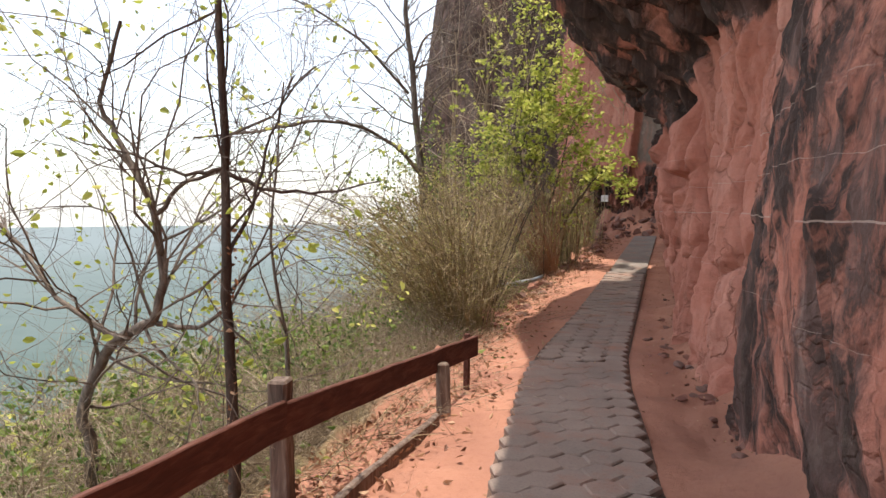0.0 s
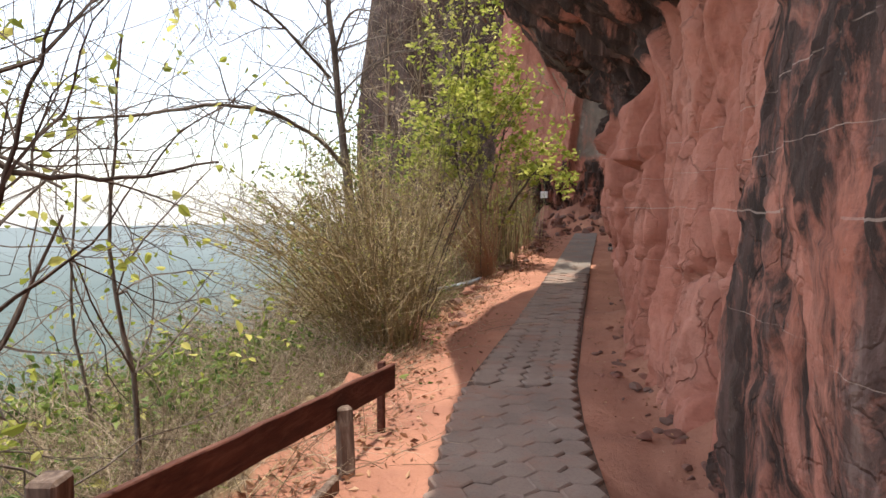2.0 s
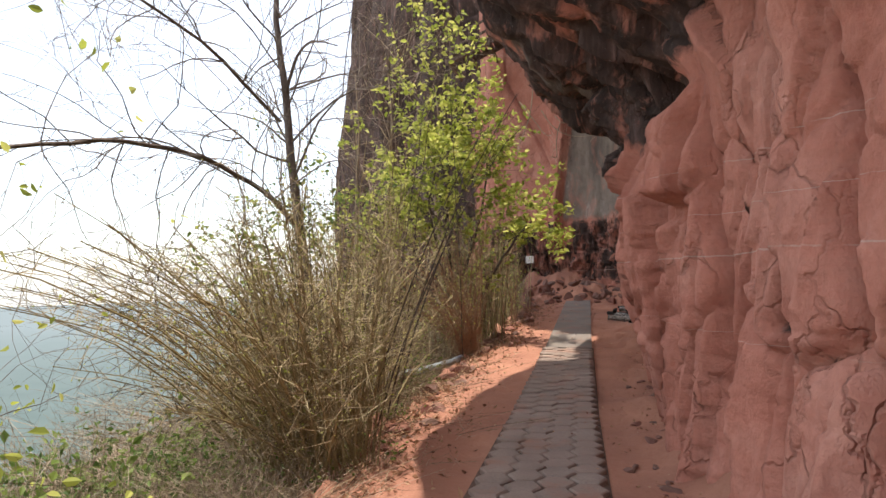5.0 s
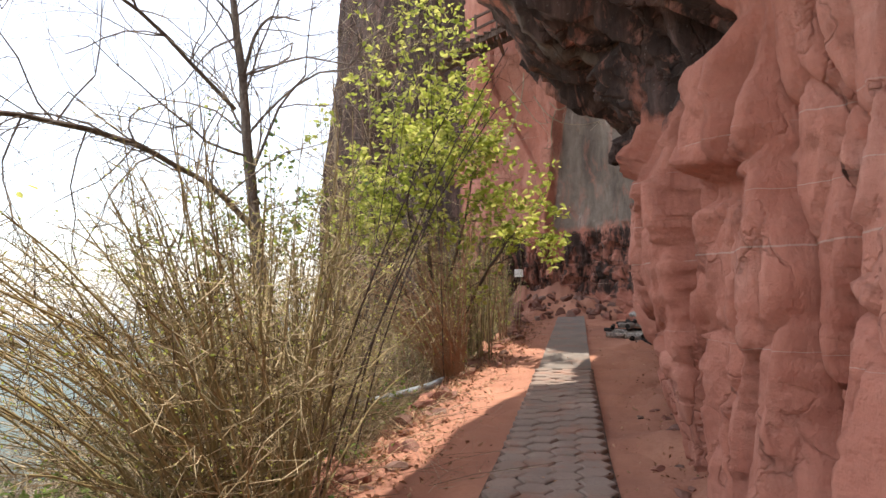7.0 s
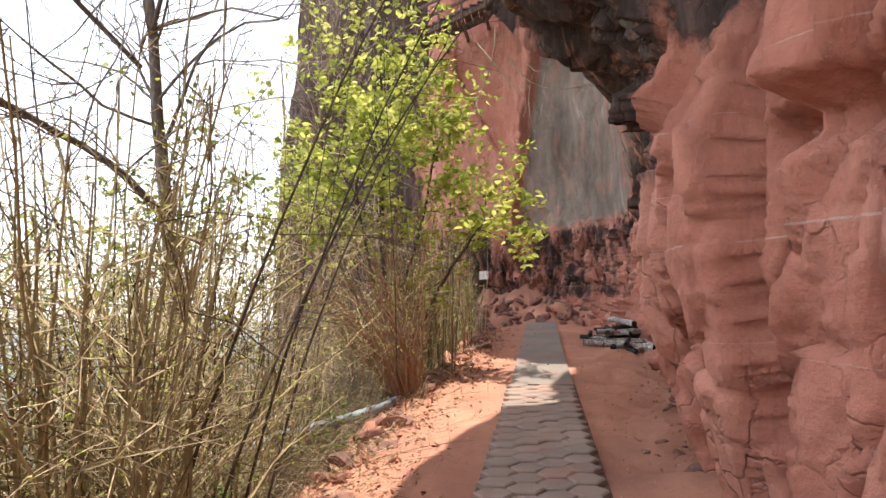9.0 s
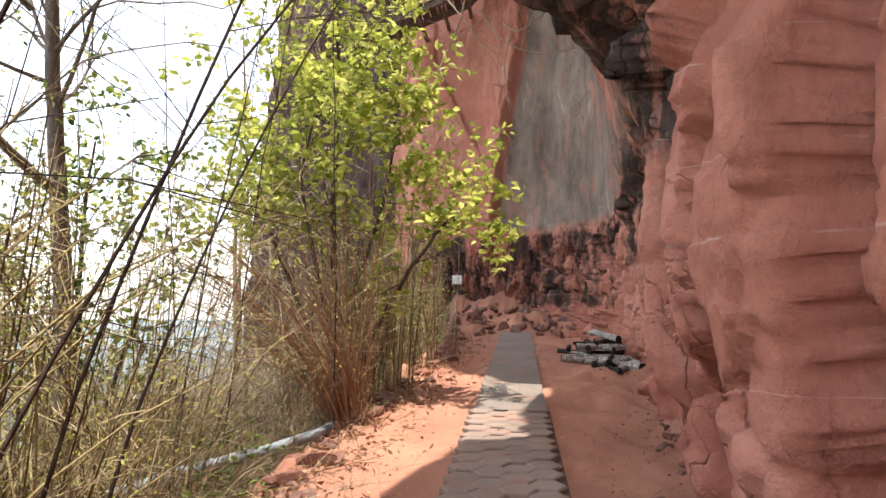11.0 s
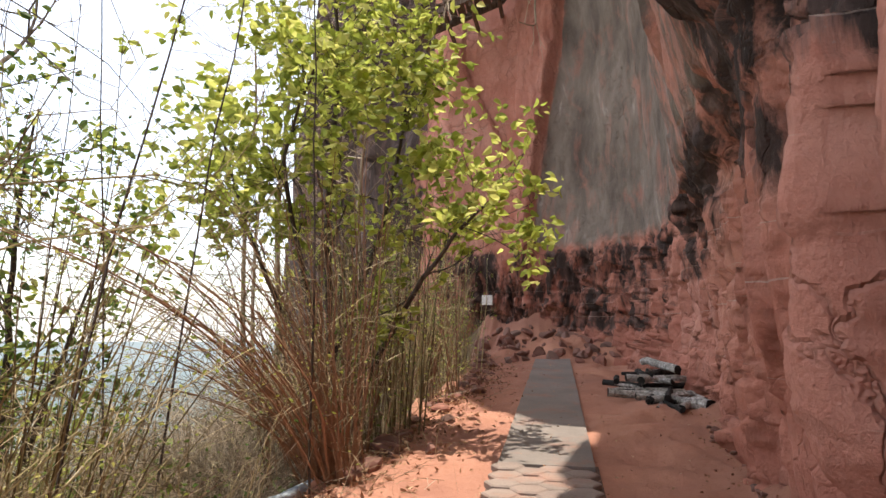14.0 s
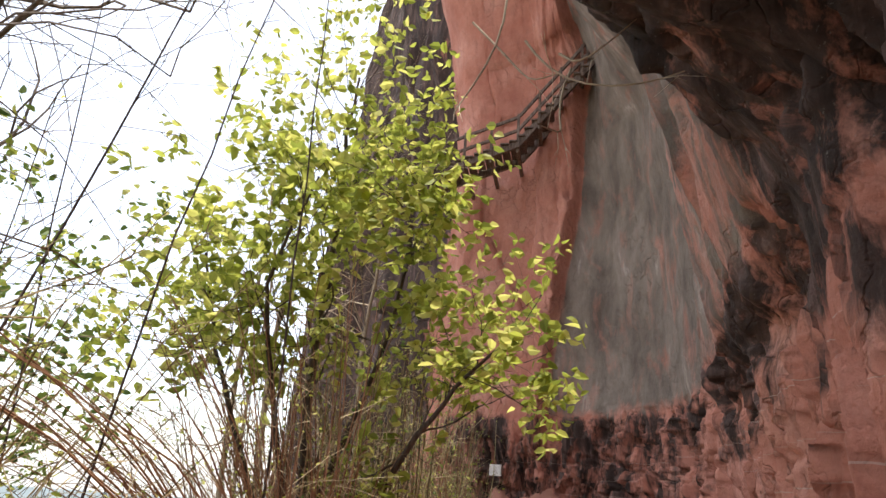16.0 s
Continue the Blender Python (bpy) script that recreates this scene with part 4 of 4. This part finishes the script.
# darker leafy tree on the slope
top, r, tb, tips = tree("tree", (-4.7, 13.0, gz(-4.7, 13.0)), "small leafy tree standing on the slope below", 102)
limb(tb, r, [(0, 0, -0.2), (0.05, 0, 1.5), (-0.05, 0.1, 2.6), (0, 0, 3.8), (0.1, 0, 4.7)], 0.05, 0.01, tips, 20, 0.95, 2, 6, 0.1, 0.3, 0.35)
limb(tb, r, [(0, 0, 1.0), (-0.5, -0.3, 2.4), (-0.9, -0.4, 3.6)], 0.035, 0.01, tips, 10, 0.7, 2, 6, 0.1, 0.3, 0.4)
limb(tb, r, [(0, 0, 1.0), (0.6, -0.3, 2.3), (0.9, -0.2, 3.4)], 0.035, 0.01, tips, 10, 0.7, 2, 6, 0.1, 0.3, 0.4)
finish(top, tb)
leaf_out(top, r, tips, 3, 0.085, M_LEAFD, 0.08)
leaf_out(top, r, tips[1::3], 4, 0.085, M_LEAF, 0.08, "young_leaf_mass")
copy_thing(top, pose(-6.6, 15.2, gz(-6.6, 15.2), 0, 0, 140) @ Matrix.Scale(0.85, 4))
# forked bare tree with a long arching limb
top, r, tb, tips = tree("bare_tree", (-4.25, 12.2, gz(-4.25, 12.2)), "leafless forked tree with a long arching limb", 103)
b0 = gz(-4.0, 12.2)
W = lambda x, y, z: (x + 4.0, y - 12.2, z - b0)
limb(tb, r, [W(-3.9, 12.2, b0 - 0.2), W(-3.95, 12.2, 1.0), W(-4.1, 12.2, 2.4), W(-4.22, 12.2, 3.4), W(-4.3, 12.2, 4.5), W(-4.45, 12.2, 5.6), W(-4.4, 12.2, 7.2)], 0.095, 0.035, tips, 22, 1.7, 3, 8, 0.1, 0.3, 0.45)
limb(tb, r, [W(-4.1, 12.2, 2.4), W(-4.25, 11.4, 2.9), W(-4.4, 10.2, 3.15), W(-4.4, 8.8, 3.1), W(-4.6, 7.6, 2.8), W(-4.7, 6.4, 2.6)], 0.045, 0.012, tips, 34, 1.4, 3, 6, -0.3, 0.3, 0.15)
limb(tb, r, [W(-4.3, 12.2, 4.5), W(-4.0, 12.0, 5.0), W(-3.7, 11.8, 5.1), W(-3.2, 11.6, 4.9)], 0.03, 0.01, tips, 6, 0.9, 2, 5, 0.0, 0.35, 0.3)
limb(tb, r, [W(-4.3, 12.0, 4.0), W(-4.7, 10.6, 4.8), W(-4.9, 9.0, 5.0), W(-5.0, 7.2, 4.7)], 0.03, 0.008, tips, 30, 1.6, 3, 5, -0.1, 0.35, 0.2)
finish(top, tb, M_PALEBARK)
# slender trunk behind the rail
top, r, tb, tips = tree("bare_tree", (-1.62, 2.7, gz(-1.62, 2.7)), "slender dark tree with few fresh leaves", 104)
b0 = gz(-1.62, 2.7)
W = lambda x, y, z: (x + 1.62, y - 2.7, z - b0)
limb(tb, r, [W(-1.60, 2.72, b0 - 0.2), W(-1.59, 2.7, 0.5), W(-1.61, 2.69, 1.1), W(-1.60, 2.69, 1.7), W(-1.62, 2.69, 2.5), W(-1.63, 2.7, 3.4)], 0.034, 0.014, tips, 12, 0.7, 3, 8, 0.1, 0.3, 0.4)
limb(tb, r, [W(-1.60, 2.69, 1.72), W(-1.42, 2.8, 1.62), W(-1.2, 2.95, 1.62), W(-0.95, 3.1, 1.68)], 0.013, 0.004, tips, 3, 0.4, 1, 5, 0.1, 0.4)
limb(tb, r, [W(-1.60, 2.69, 1.74), W(-1.8, 2.65, 1.70), W(-2.1, 2.6, 1.82), W(-2.5, 2.6, 1.9)], 0.012, 0.004, tips, 4, 0.5, 1, 5, 0.1, 0.4)
limb(tb, r, [W(-1.59, 2.69, 1.3), W(-1.48, 2.75, 1.55), W(-1.42, 2.8, 1.9), W(-1.30, 2.85, 2.2)], 0.012, 0.004, tips, 4, 0.45, 1, 5, 0.1, 0.4)
finish(top, tb)
leaf_out(top, r, tips[::16], 3, 0.055, M_LEAF, 0.05, "leaves")
flakes = [(np.array([0.02 + r.normal(0, 0.026), r.normal(0, 0.026), z - b0]), None) for z in np.linspace(-0.3, 1.5, 190)]
leaf_out(top, r, flakes, 1, 0.035, M_LITTER, 0.006, "dry_ivy")
# crooked tree with yellow-green leaves further out
top, r, tb, tips = tree("bare_tree", (-2.9, 2.95, gz(-2.9, 2.95)), "crooked bare tree with scattered yellow-green leaves", 105)
b0 = gz(-2.9, 2.95)
W = lambda x, y, z: (x + 2.9, y - 2.95, z - b0)
limb(tb, r, [W(-2.95, 2.95, b0 - 0.2), W(-2.82, 2.95, 0.1), W(-2.9, 2.95, 0.32), W(-2.62, 2.95, 0.78), W(-2.30, 2.95, 0.88), W(-2.23, 2.95, 1.18), W(-2.29, 2.95, 1.5), W(-2.5, 2.95, 1.88), W(-2.68, 2.95, 2.15), W(-2.5, 2.95, 2.6)], 0.042, 0.010, tips, 30, 0.9, 3, 7, 0.12, 0.3, 0.2)
limb(tb, r, [W(-2.30, 2.95, 0.88), W(-2.05, 3.0, 0.85), W(-1.85, 3.05, 1.0), W(-1.6, 3.1, 1.5)], 0.018, 0.005, tips, 5, 0.5, 1, 5, 0.1, 0.4)
limb(tb, r, [W(-2.29, 2.95, 1.5), W(-2.1, 3.0, 1.7), W(-1.9, 3.05, 1.75), W(-1.6, 3.1, 1.6)], 0.016, 0.006, tips, 5, 0.5, 1, 5, 0.1, 0.4)
limb(tb, r, [W(-2.62, 2.95, 0.78), W(-3.0, 2.9, 1.0), W(-3.4, 2.9, 1.4), W(-3.7, 2.9, 1.6)], 0.02, 0.006, tips, 18, 0.9, 3, 5, 0.1, 0.4)
finish(top, tb, M_PALEBARK)
leaf_out(top, r, tips[::12], 3, 0.055, M_LEAF, 0.06, "leaves")
# two more small bare trees between the rail and the bush
for k, (x, y, h) in enumerate([(-2.35, 4.2, 3.0), (-3.6, 5.2, 3.6), (-4.6, 3.6, 3.2)]):
    top, r, tb, tips = tree("bare_tree", (x, y, gz(x, y)), "thin bare sapling with a few fresh leaves", 110 + k)
    limb(tb, r, [(0, 0, -0.2), (0.1, 0.05, h * 0.3), (-0.05, 0, h * 0.6), (0.1, 0, h)], 0.022, 0.006, tips, 14, 0.9, 3, 5, 0.1, 0.4)
    finish(top, tb, M_PALEBARK)
    leaf_out(top, r, tips[::12], 3, 0.055, M_LEAF, 0.06, "leaves")
# leafless pale trees before the far cliff
for k, (x, y, h) in enumerate([(-5.0, 18.5, 8.5), (-6.6, 20.5, 10.5), (-4.4, 21.0, 8.0), (-7.6, 23.0, 11.0)]):
    top, r, tb, tips = tree("bare_tree", (x, y, gz(x, y)), "leafless pale-barked tree standing before the far cliff", 140 + k)
    limb(tb, r, [(0, 0, -0.2), (0.2, 0, h * 0.3), (0.0, 0.1, h * 0.6), (0.2, 0, h * 0.85), (0.1, 0, h)], 0.07, 0.015, tips, 16, 2.2, 3, 6, 0.12, 0.35, 0.3)
    for q, own in enumerate(BOUGHS):
        own.ob("branch" if q else "trunk", M_SCRUB, top, "", True)
    BOUGHS.clear()
    tagged(tb.ob("twig_mass", M_SCRUB, top), kind="stuff")
# long single canes that rise past the tree
for k, (x, y, h, lean, az) in enumerate([(-3.2, 12.3, 5.5, -0.06, 0.2), (-2.75, 12.0, 5.6, 0.12, 0.3), (-1.95, 12.6, 5.6, 0.02, 3.0), (-2.6, 11.0, 5.0, 0.16, 0.9), (-2.4, 8.4, 4.0, 0.16, 2.8), (-2.7, 8.9, 4.2, 0.12, 2.0), (-1.95, 8.3, 3.1, 0.42, 0.5), (-1.9, 8.0, 2.9, 0.36, 0.0), (-2.0, 8.9, 3.4, 0.4, -0.2), (-2.05, 9.3, 3.2, 0.34, 0.2)]):
    top = thing("cane", (x, y, gz(x, y)), "single long thin bare cane", "cane", "long canes")
    tb = Tubes()
    r = np.random.default_rng(130 + k)
    p = stem_curve(r, np.zeros(3) - [0, 0, 0.2], h, lean, az, 12, 0.1, 0.02)
    tb.add(p, 0.009, 0.003, 5)
    twiglets(tb, r, p, 10, 0.45, 0.0025, None, start=0.4)
    tb.ob("stem", M_BARK, top)


# bare creeper dangling from the lip of the roof
top = thing("creeper", (-0.55, 12.35, 3.5), "bare pale creeper trailing from the rock overhang", "creeper")
r = np.random.default_rng(171)
for k, (x, z, dx, dz) in enumerate([(-0.45, 0.35, 0.55, -0.55), (-0.30, 0.5, -0.15, -0.95), (0.0, 0.1, 0.5, 0.12), (-0.15, 0.2, 0.75, -0.42), (0.15, 0.0, -0.2, -0.5)]):
    t = np.linspace(0, 1, 9)
    p = np.stack([x + dx * t + 0.05 * np.sin(t * 5 + k), -0.08 - 0.25 * t, z + dz * t - 0.18 * np.sin(t * 3.1)], 1)
    tb = Tubes()
    tb.add(p, 0.008, 0.003, 5)
    twiglets(tb, r, p, 3, 0.25, 0.0025, None, start=0.4)
    tb.ob("stem", M_SCRUB, top)


# ---------------------------------------------------------------- alcove: logs, plate, walkway
def log(name, a, b, rad, mat, end_mat, top, seed):
    r = np.random.default_rng(seed)
    a, b = np.array(a), np.array(b)
    n = 7
    pts = np.linspace(a, b, n) + r.normal(0, rad * 0.12, (n, 3))
    t = Tubes()
    t.add(pts, rad, rad * r.uniform(0.75, 0.95), 9)
    v = np.concatenate(t.v)
    v = v + r.normal(0, rad * 0.06, v.shape)
    f = list(t.f)
    o = mesh_ob(name, v, f, mat, top, False)
    for ring in (v[:9][::-1], v[-9:]):
        mesh_ob("end_grain", ring, [tuple(range(9))], end_mat, o)
    return o


M_ASHLOG = wood("grey_log", (0.05, 0.045, 0.04), (0.34, 0.31, 0.28), (0.68, 0.65, 0.60), (3, 3, 3))
M_CHAR = wood("charred_wood", (0.008, 0.007, 0.006), (0.018, 0.016, 0.014), (0.05, 0.045, 0.04), (3, 3, 3))
LOGS = [((1.22, 16.0), (0.72, 16.6), 0.085, 1, 0.0), ((0.85, 16.5), (0.45, 17.3), 0.05, 1, 0), ((1.25, 16.5), (0.9, 17.7), 0.06, 1, 0.0), ((0.35, 17.1), (0.75, 17.0), 0.04, 1, 0.0)]
r = np.random.default_rng(61)
for i in range(30):       # a tangle of thinner pieces heaped on the first ones
    mx, my, az, half = r.normal(0.78, 0.2), r.normal(16.95, 0.36), r.choice([0.45, 2.3, 1.2]) + r.normal(0, 0.35), r.uniform(0.18, 0.48)
    dx, dy = half * math.cos(az), half * math.sin(az)
    LOGS.append(((mx - dx, my - dy), (mx + dx, my + dy), r.uniform(0.022, 0.05), int(i % 5 < 3), 0.05 + float(max(0, 0.36 - 0.45 * math.hypot(mx - 0.9, my - 17.1)) * r.random())))
for i, (a, b, rad, pale, lift) in enumerate(LOGS):
    za = float(ground_z(a[1])) + rad + lift
    zb = float(ground_z(b[1])) + rad + lift
    top = thing("log", (0, 0, 0), "ash-grey burnt log in a heap on red earth" if pale else "charred black log in a heap on red earth", "log", "heap of burnt logs")
    top.location = (a[0], a[1], float(ground_z(a[1])))
    off = np.array([a[0], a[1], float(ground_z(a[1]))])
    log("bark", np.array([*a, za]) - off, np.array([*b, zb]) - off, rad, M_ASHLOG if pale else M_CHAR, M_CHAR, top, 200 + i)


def build_plate():
    k = Mat("white_paint", 0.6)
    k.colour(k.ramp(k.noise(14, 5), [(0.35, (0.55, 0.5, 0.45)), (0.6, (0.78, 0.75, 0.7))]))
    top = thing("sign_plate", (-1.97, 23.28, 1.86), "small blank white plate fixed to the cliff foot", "sign")
    part("plate", box(0.24, 0.05, 0.22, 0.006), k.m, top)
    part("bracket", box(0.06, 0.5, 0.06, 0.004), M_POST, top).location = (0, 0.27, 0)


build_plate()


def build_walkway():
    bends = [Vector((-4.3, 22.95, 7.95)), Vector((-1.7, 22.95, 8.95)), Vector((0.35, 22.75, 11.45))]
    a = bends[0]
    top = thing("walkway", a, "rising timber walkway with railing pinned to the cliff", "walkway")
    n = 26

    def P(s, out, up):
        p = (bends[0].lerp(bends[1], s * 2) if s < 0.5 else bends[1].lerp(bends[2], s * 2 - 1)) - a
        return (p.x, p.y - out, p.z + up)
    for out in (0.45, -0.35):
        for lo, hi in ((0, 0.5), (0.5, 1)):
            part("stringer", beam(P(lo, out, 0), P(hi, out, 0), 0.08, 0.16, 0.008), M_POST, top)
    for i in range(n):
        s = (i + 0.5) / n
        part("tread", beam(P(s, 0.55, 0.1), P(s, -0.45, 0.1), 0.19, 0.04, 0.004), M_POST, top)
    for i in range(9):
        s = 0.03 + i * 0.94 / 8
        part("post", beam(P(s, 0.5, -0.25), P(s, 0.5, 0.78), 0.06, 0.06, 0.004), M_POST, top)
        part("bearer", beam(P(s, 0.6, -0.1), P(s, -1.3, -0.1), 0.08, 0.10, 0.004), M_POST, top)
    for up in (0.35, 0.7):
        for lo, hi in ((0, 0.5), (0.5, 1)):
            part("handrail", beam(P(lo, 0.5, up), P(hi, 0.5, up), 0.05, 0.07, 0.004), M_POST, top)


build_walkway()


def build_pipe():
    k = Mat("grey_plastic", 0.45)
    k.colour(k.ramp(k.noise(9, 5), [(0.35, (0.22, 0.25, 0.27)), (0.65, (0.36, 0.40, 0.43))]))
    top = thing("pipe", (-2.3, 11.9, 0.12), "length of grey-blue pipe lying along the ledge", "pipe")
    tb = Tubes()
    tb.add([(-0.75, -1.2, -0.10), (-0.4, -0.6, -0.02), (0.0, 0.0, 0.02), (0.22, 0.5, 0.05), (0.3, 0.9, 0.07)], 0.045, 0.045, 10)
    tb.ob("tube", k.m, top, "", True)


build_pipe()


# ---------------------------------------------------------------- loose stones, litter
def stone_mesh(seed, mat):
    r = random.Random(seed)
    bm = bmesh.new()
    bmesh.ops.create_icosphere(bm, subdivisions=2, radius=1.0)
    flats = [(Vector((r.gauss(0, 1), r.gauss(0, 1), r.gauss(0, 1))).normalized(), r.uniform(0.45, 0.75)) for _ in range(9)]
    for v in bm.verts:
        for way, reach in flats:          # broken flat faces
            over = v.co.dot(way) - reach
            if over > 0:
                v.co -= way * over
        v.co *= 1.25 + 0.2 * noise.noise(v.co * 1.3 + Vector((seed * 3.1, 0, 0)))
        v.co.z *= 0.6
        v.co.x *= 1.25
    me = bpy.data.meshes.new("stone")
    bm.to_mesh(me)
    bm.free()
    me.materials.append(mat)
    return me


k = Mat("loose_stone", 0.95)
k.colour(k.mix(k.random(), k.ramp(k.noise(8, 6), [(0.35, (0.15, 0.06, 0.045)), (0.65, (0.31, 0.14, 0.10))]), (0.17, 0.105, 0.085)))
k.bump(k.noise(20, 6), 0.01, 0.7)
STONES = [stone_mesh(s, k.m) for s in range(9)]
r = np.random.default_rng(77)


def drop_stone(x, y, s):
    ob = new("stone", STONES[int(r.integers(9))])
    ob.location = (x, y, gz(x, y) + s * 0.22)
    ob.rotation_euler = (r.uniform(-0.3, 0.3), r.uniform(-0.3, 0.3), r.uniform(0, 6.3))
    ob.scale = (s, s * r.uniform(0.7, 1.1), s * r.uniform(0.7, 1.2))
    tagged(ob, "loose rough red sandstone lump on the earth", "stone", "loose stones")


for _ in range(90):      # rough edging of the ledge
    y = r.uniform(8.2, 20.5)
    drop_stone(float(edge_x(y)) + r.normal(0.12, 0.14), y, r.uniform(0.03, 0.12))
for _ in range(150):      # foot of the rock
    y = r.uniform(4, 19)
    wx = float(np.interp(y, [3.5, 6.2, 7.4, 8.5, 9.5, 12.2, 14, 16.5, 21], [1.15, .85, .55, .5, .6, .85, 1.2, 1.3, 1.2]))
    drop_stone(wx - abs(r.normal(0, 0.15)), y, r.uniform(0.012, 0.06))
for _ in range(110):      # rubble beyond the path's end
    x, y = r.uniform(-2.0, 1.3), r.uniform(20.9, 22.8)
    s = 0.035 + 0.13 * r.random() ** 2
    ob = new("stone", STONES[int(r.integers(9))])
    ob.location = (x, y, gz(x, y) + 0.27 * (y - 20.9) + s * 0.1)
    ob.rotation_euler = (r.uniform(0, 1), r.uniform(0, 1), r.uniform(0, 6))
    ob.scale = (s, s, s)
    tagged(ob, "loose rough red sandstone lump on the earth", "stone", "loose stones")
lv = Leaves(r)
for _ in range(5200):
    y = r.uniform(2.5, 20)
    x = float(edge_x(y)) + r.normal(0.0, 0.32) + 0.05
    if x > float(path_right(y) - path_width(y)) + 0.02 and r.random() < 0.97:
        continue
    lv.add((x, y, gz(x, y) + r.uniform(0.01, 0.05)), r.uniform(0.03, 0.075), 0.5, 0.0)
for _ in range(1300):
    y = 4 + 16 * r.random() ** 0.6
    lv.add((r.uniform(-1.6, 0.2) if r.random() < 0.25 else float(np.interp(y, [4, 7.4, 9.5, 12.2, 14, 16.5, 21], [1.1, .6, .6, .9, 1.2, 1.4, 1.4])) - abs(r.normal(0, 0.35)), y, float(ground_z(y)) + 0.045), r.uniform(0.015, 0.04), 0.5, 0.0)
tagged(lv.ob("leaf_litter", M_LITTER), "brown dead leaves strewn over the ledge edge", "leaf litter", kind="stuff")
tb = Tubes()
for _ in range(1500):    # dry grass and fallen twigs by the edge
    y = r.uniform(2.4, 14)
    x = float(edge_x(y)) + r.normal(-0.25, 0.3)
    if x > -1.15:
        continue
    a = np.array([x, y, gz(x, y)])
    d = r.normal(0, 1, 3)
    d[2] = abs(d[2]) * 0.6
    d /= np.linalg.norm(d)
    ln = r.uniform(0.15, 0.5)
    tb.add([a, a + d * ln * 0.6, a + d * ln + [0, 0, -0.06]], 0.003, 0.0012)
tagged(tb.ob("dry_grass", M_TWIG), "dry straw and fallen twigs by the ledge edge", "dry grass", kind="stuff")


# ---------------------------------------------------------------- the paved path
ys = np.linspace(-6, 13.6, 140)
bed = [(float(path_right(y) - s * path_width(y)) + (0.03 if s == 0 else -0.03), float(y), float(ground_z(y)) + 0.012) for y in ys for s in (0, 1)]
k = Mat("path_bed", 0.95)
k.colour(k.ramp(k.noise(12, 6), [(0.3, (0.07, 0.045, 0.035)), (0.7, (0.15, 0.09, 0.065))]))
pavement = mesh_ob("pavement", bed, [(i, i + 1, i + 3, i + 2) for i in range(0, len(bed) - 2, 2)], k.m)
tagged(pavement, "narrow path of worn grey-brown hexagonal concrete pavers", "path", kind="structure")
bm = bmesh.new()
ys = np.linspace(13.45, 21.2, 40)
rows = []
for y in ys:
    xr, w, z = float(path_right(y)), float(path_width(y)), float(ground_z(y))
    wob = 0.015 * noise.noise((0, y * 2, 0))
    rows.append([bm.verts.new((xr + wob, y, z - 0.03)), bm.verts.new((xr + wob, y, z + 0.045)), bm.verts.new((xr - w + wob, y, z + 0.045)), bm.verts.new((xr - w + wob, y, z - 0.03))])
for a, b in zip(rows, rows[1:]):
    for i in range(3):
        bm.faces.new((a[i], a[i + 1], b[i + 1], b[i]))
bm.faces.new(rows[0][::-1])
bm.faces.new(rows[-1])
bmesh.ops.recalc_face_normals(bm, faces=bm.faces[:])
slab = part("path_slab", bm, M_SLAB, None)
tagged(slab, "plain grey concrete strip ending at the cliff foot", "path", kind="structure")


def paver_mesh(seed):
    r = random.Random(seed)
    R = 0.129
    top, low, base = [], [], []
    for i in range(6):
        a = math.pi / 3 * i
        j = 1 + r.uniform(-0.03, 0.03)
        for ring, q, z in ((top, 0.88, 0.05), (low, 0.985, 0.04), (base, 0.985, -0.02)):
            ring.append((R * q * j * math.cos(a), R * q * j * math.sin(a) * 0.98, z + (r.uniform(-0.002, 0.002) if ring is top else 0)))
    v = top + low + base
    f = [tuple(range(6))]
    for o in (0, 6):
        for i in range(6):
            k2 = (i + 1) % 6
            f.append((o + i, o + 6 + i, o + 6 + k2, o + k2))
    me = bpy.data.meshes.new("paver")
    me.from_pydata(v, [], f)
    me.materials.append(M_PAVER)
    return me


PAVERS = [paver_mesh(s) for s in range(6)]
r = random.Random(9)
pitch_x, pitch_y = 0.129 * 1.5, 0.129 * math.sqrt(3) * 0.98
count = 0
y = 2.75
while y < 13.4:
    xr, w = float(path_right(y)), float(path_width(y))
    cols = int(round(w / pitch_x))
    for c in range(cols):
        yy = y + (pitch_y / 2 if c % 2 else 0)
        x = float(path_right(yy)) - 0.11 - c * (w - 0.02) / cols
        ob = new("paver", PAVERS[r.randrange(6)])
        ob.parent = pavement
        ob.location = (x, yy, float(ground_z(yy)) + r.uniform(-0.006, 0.006))
        ob.rotation_euler = (r.uniform(-0.025, 0.025), r.uniform(-0.025, 0.025), r.uniform(-0.06, 0.06) + r.choice((0, math.pi / 3)))
        count += 1
    y += pitch_y
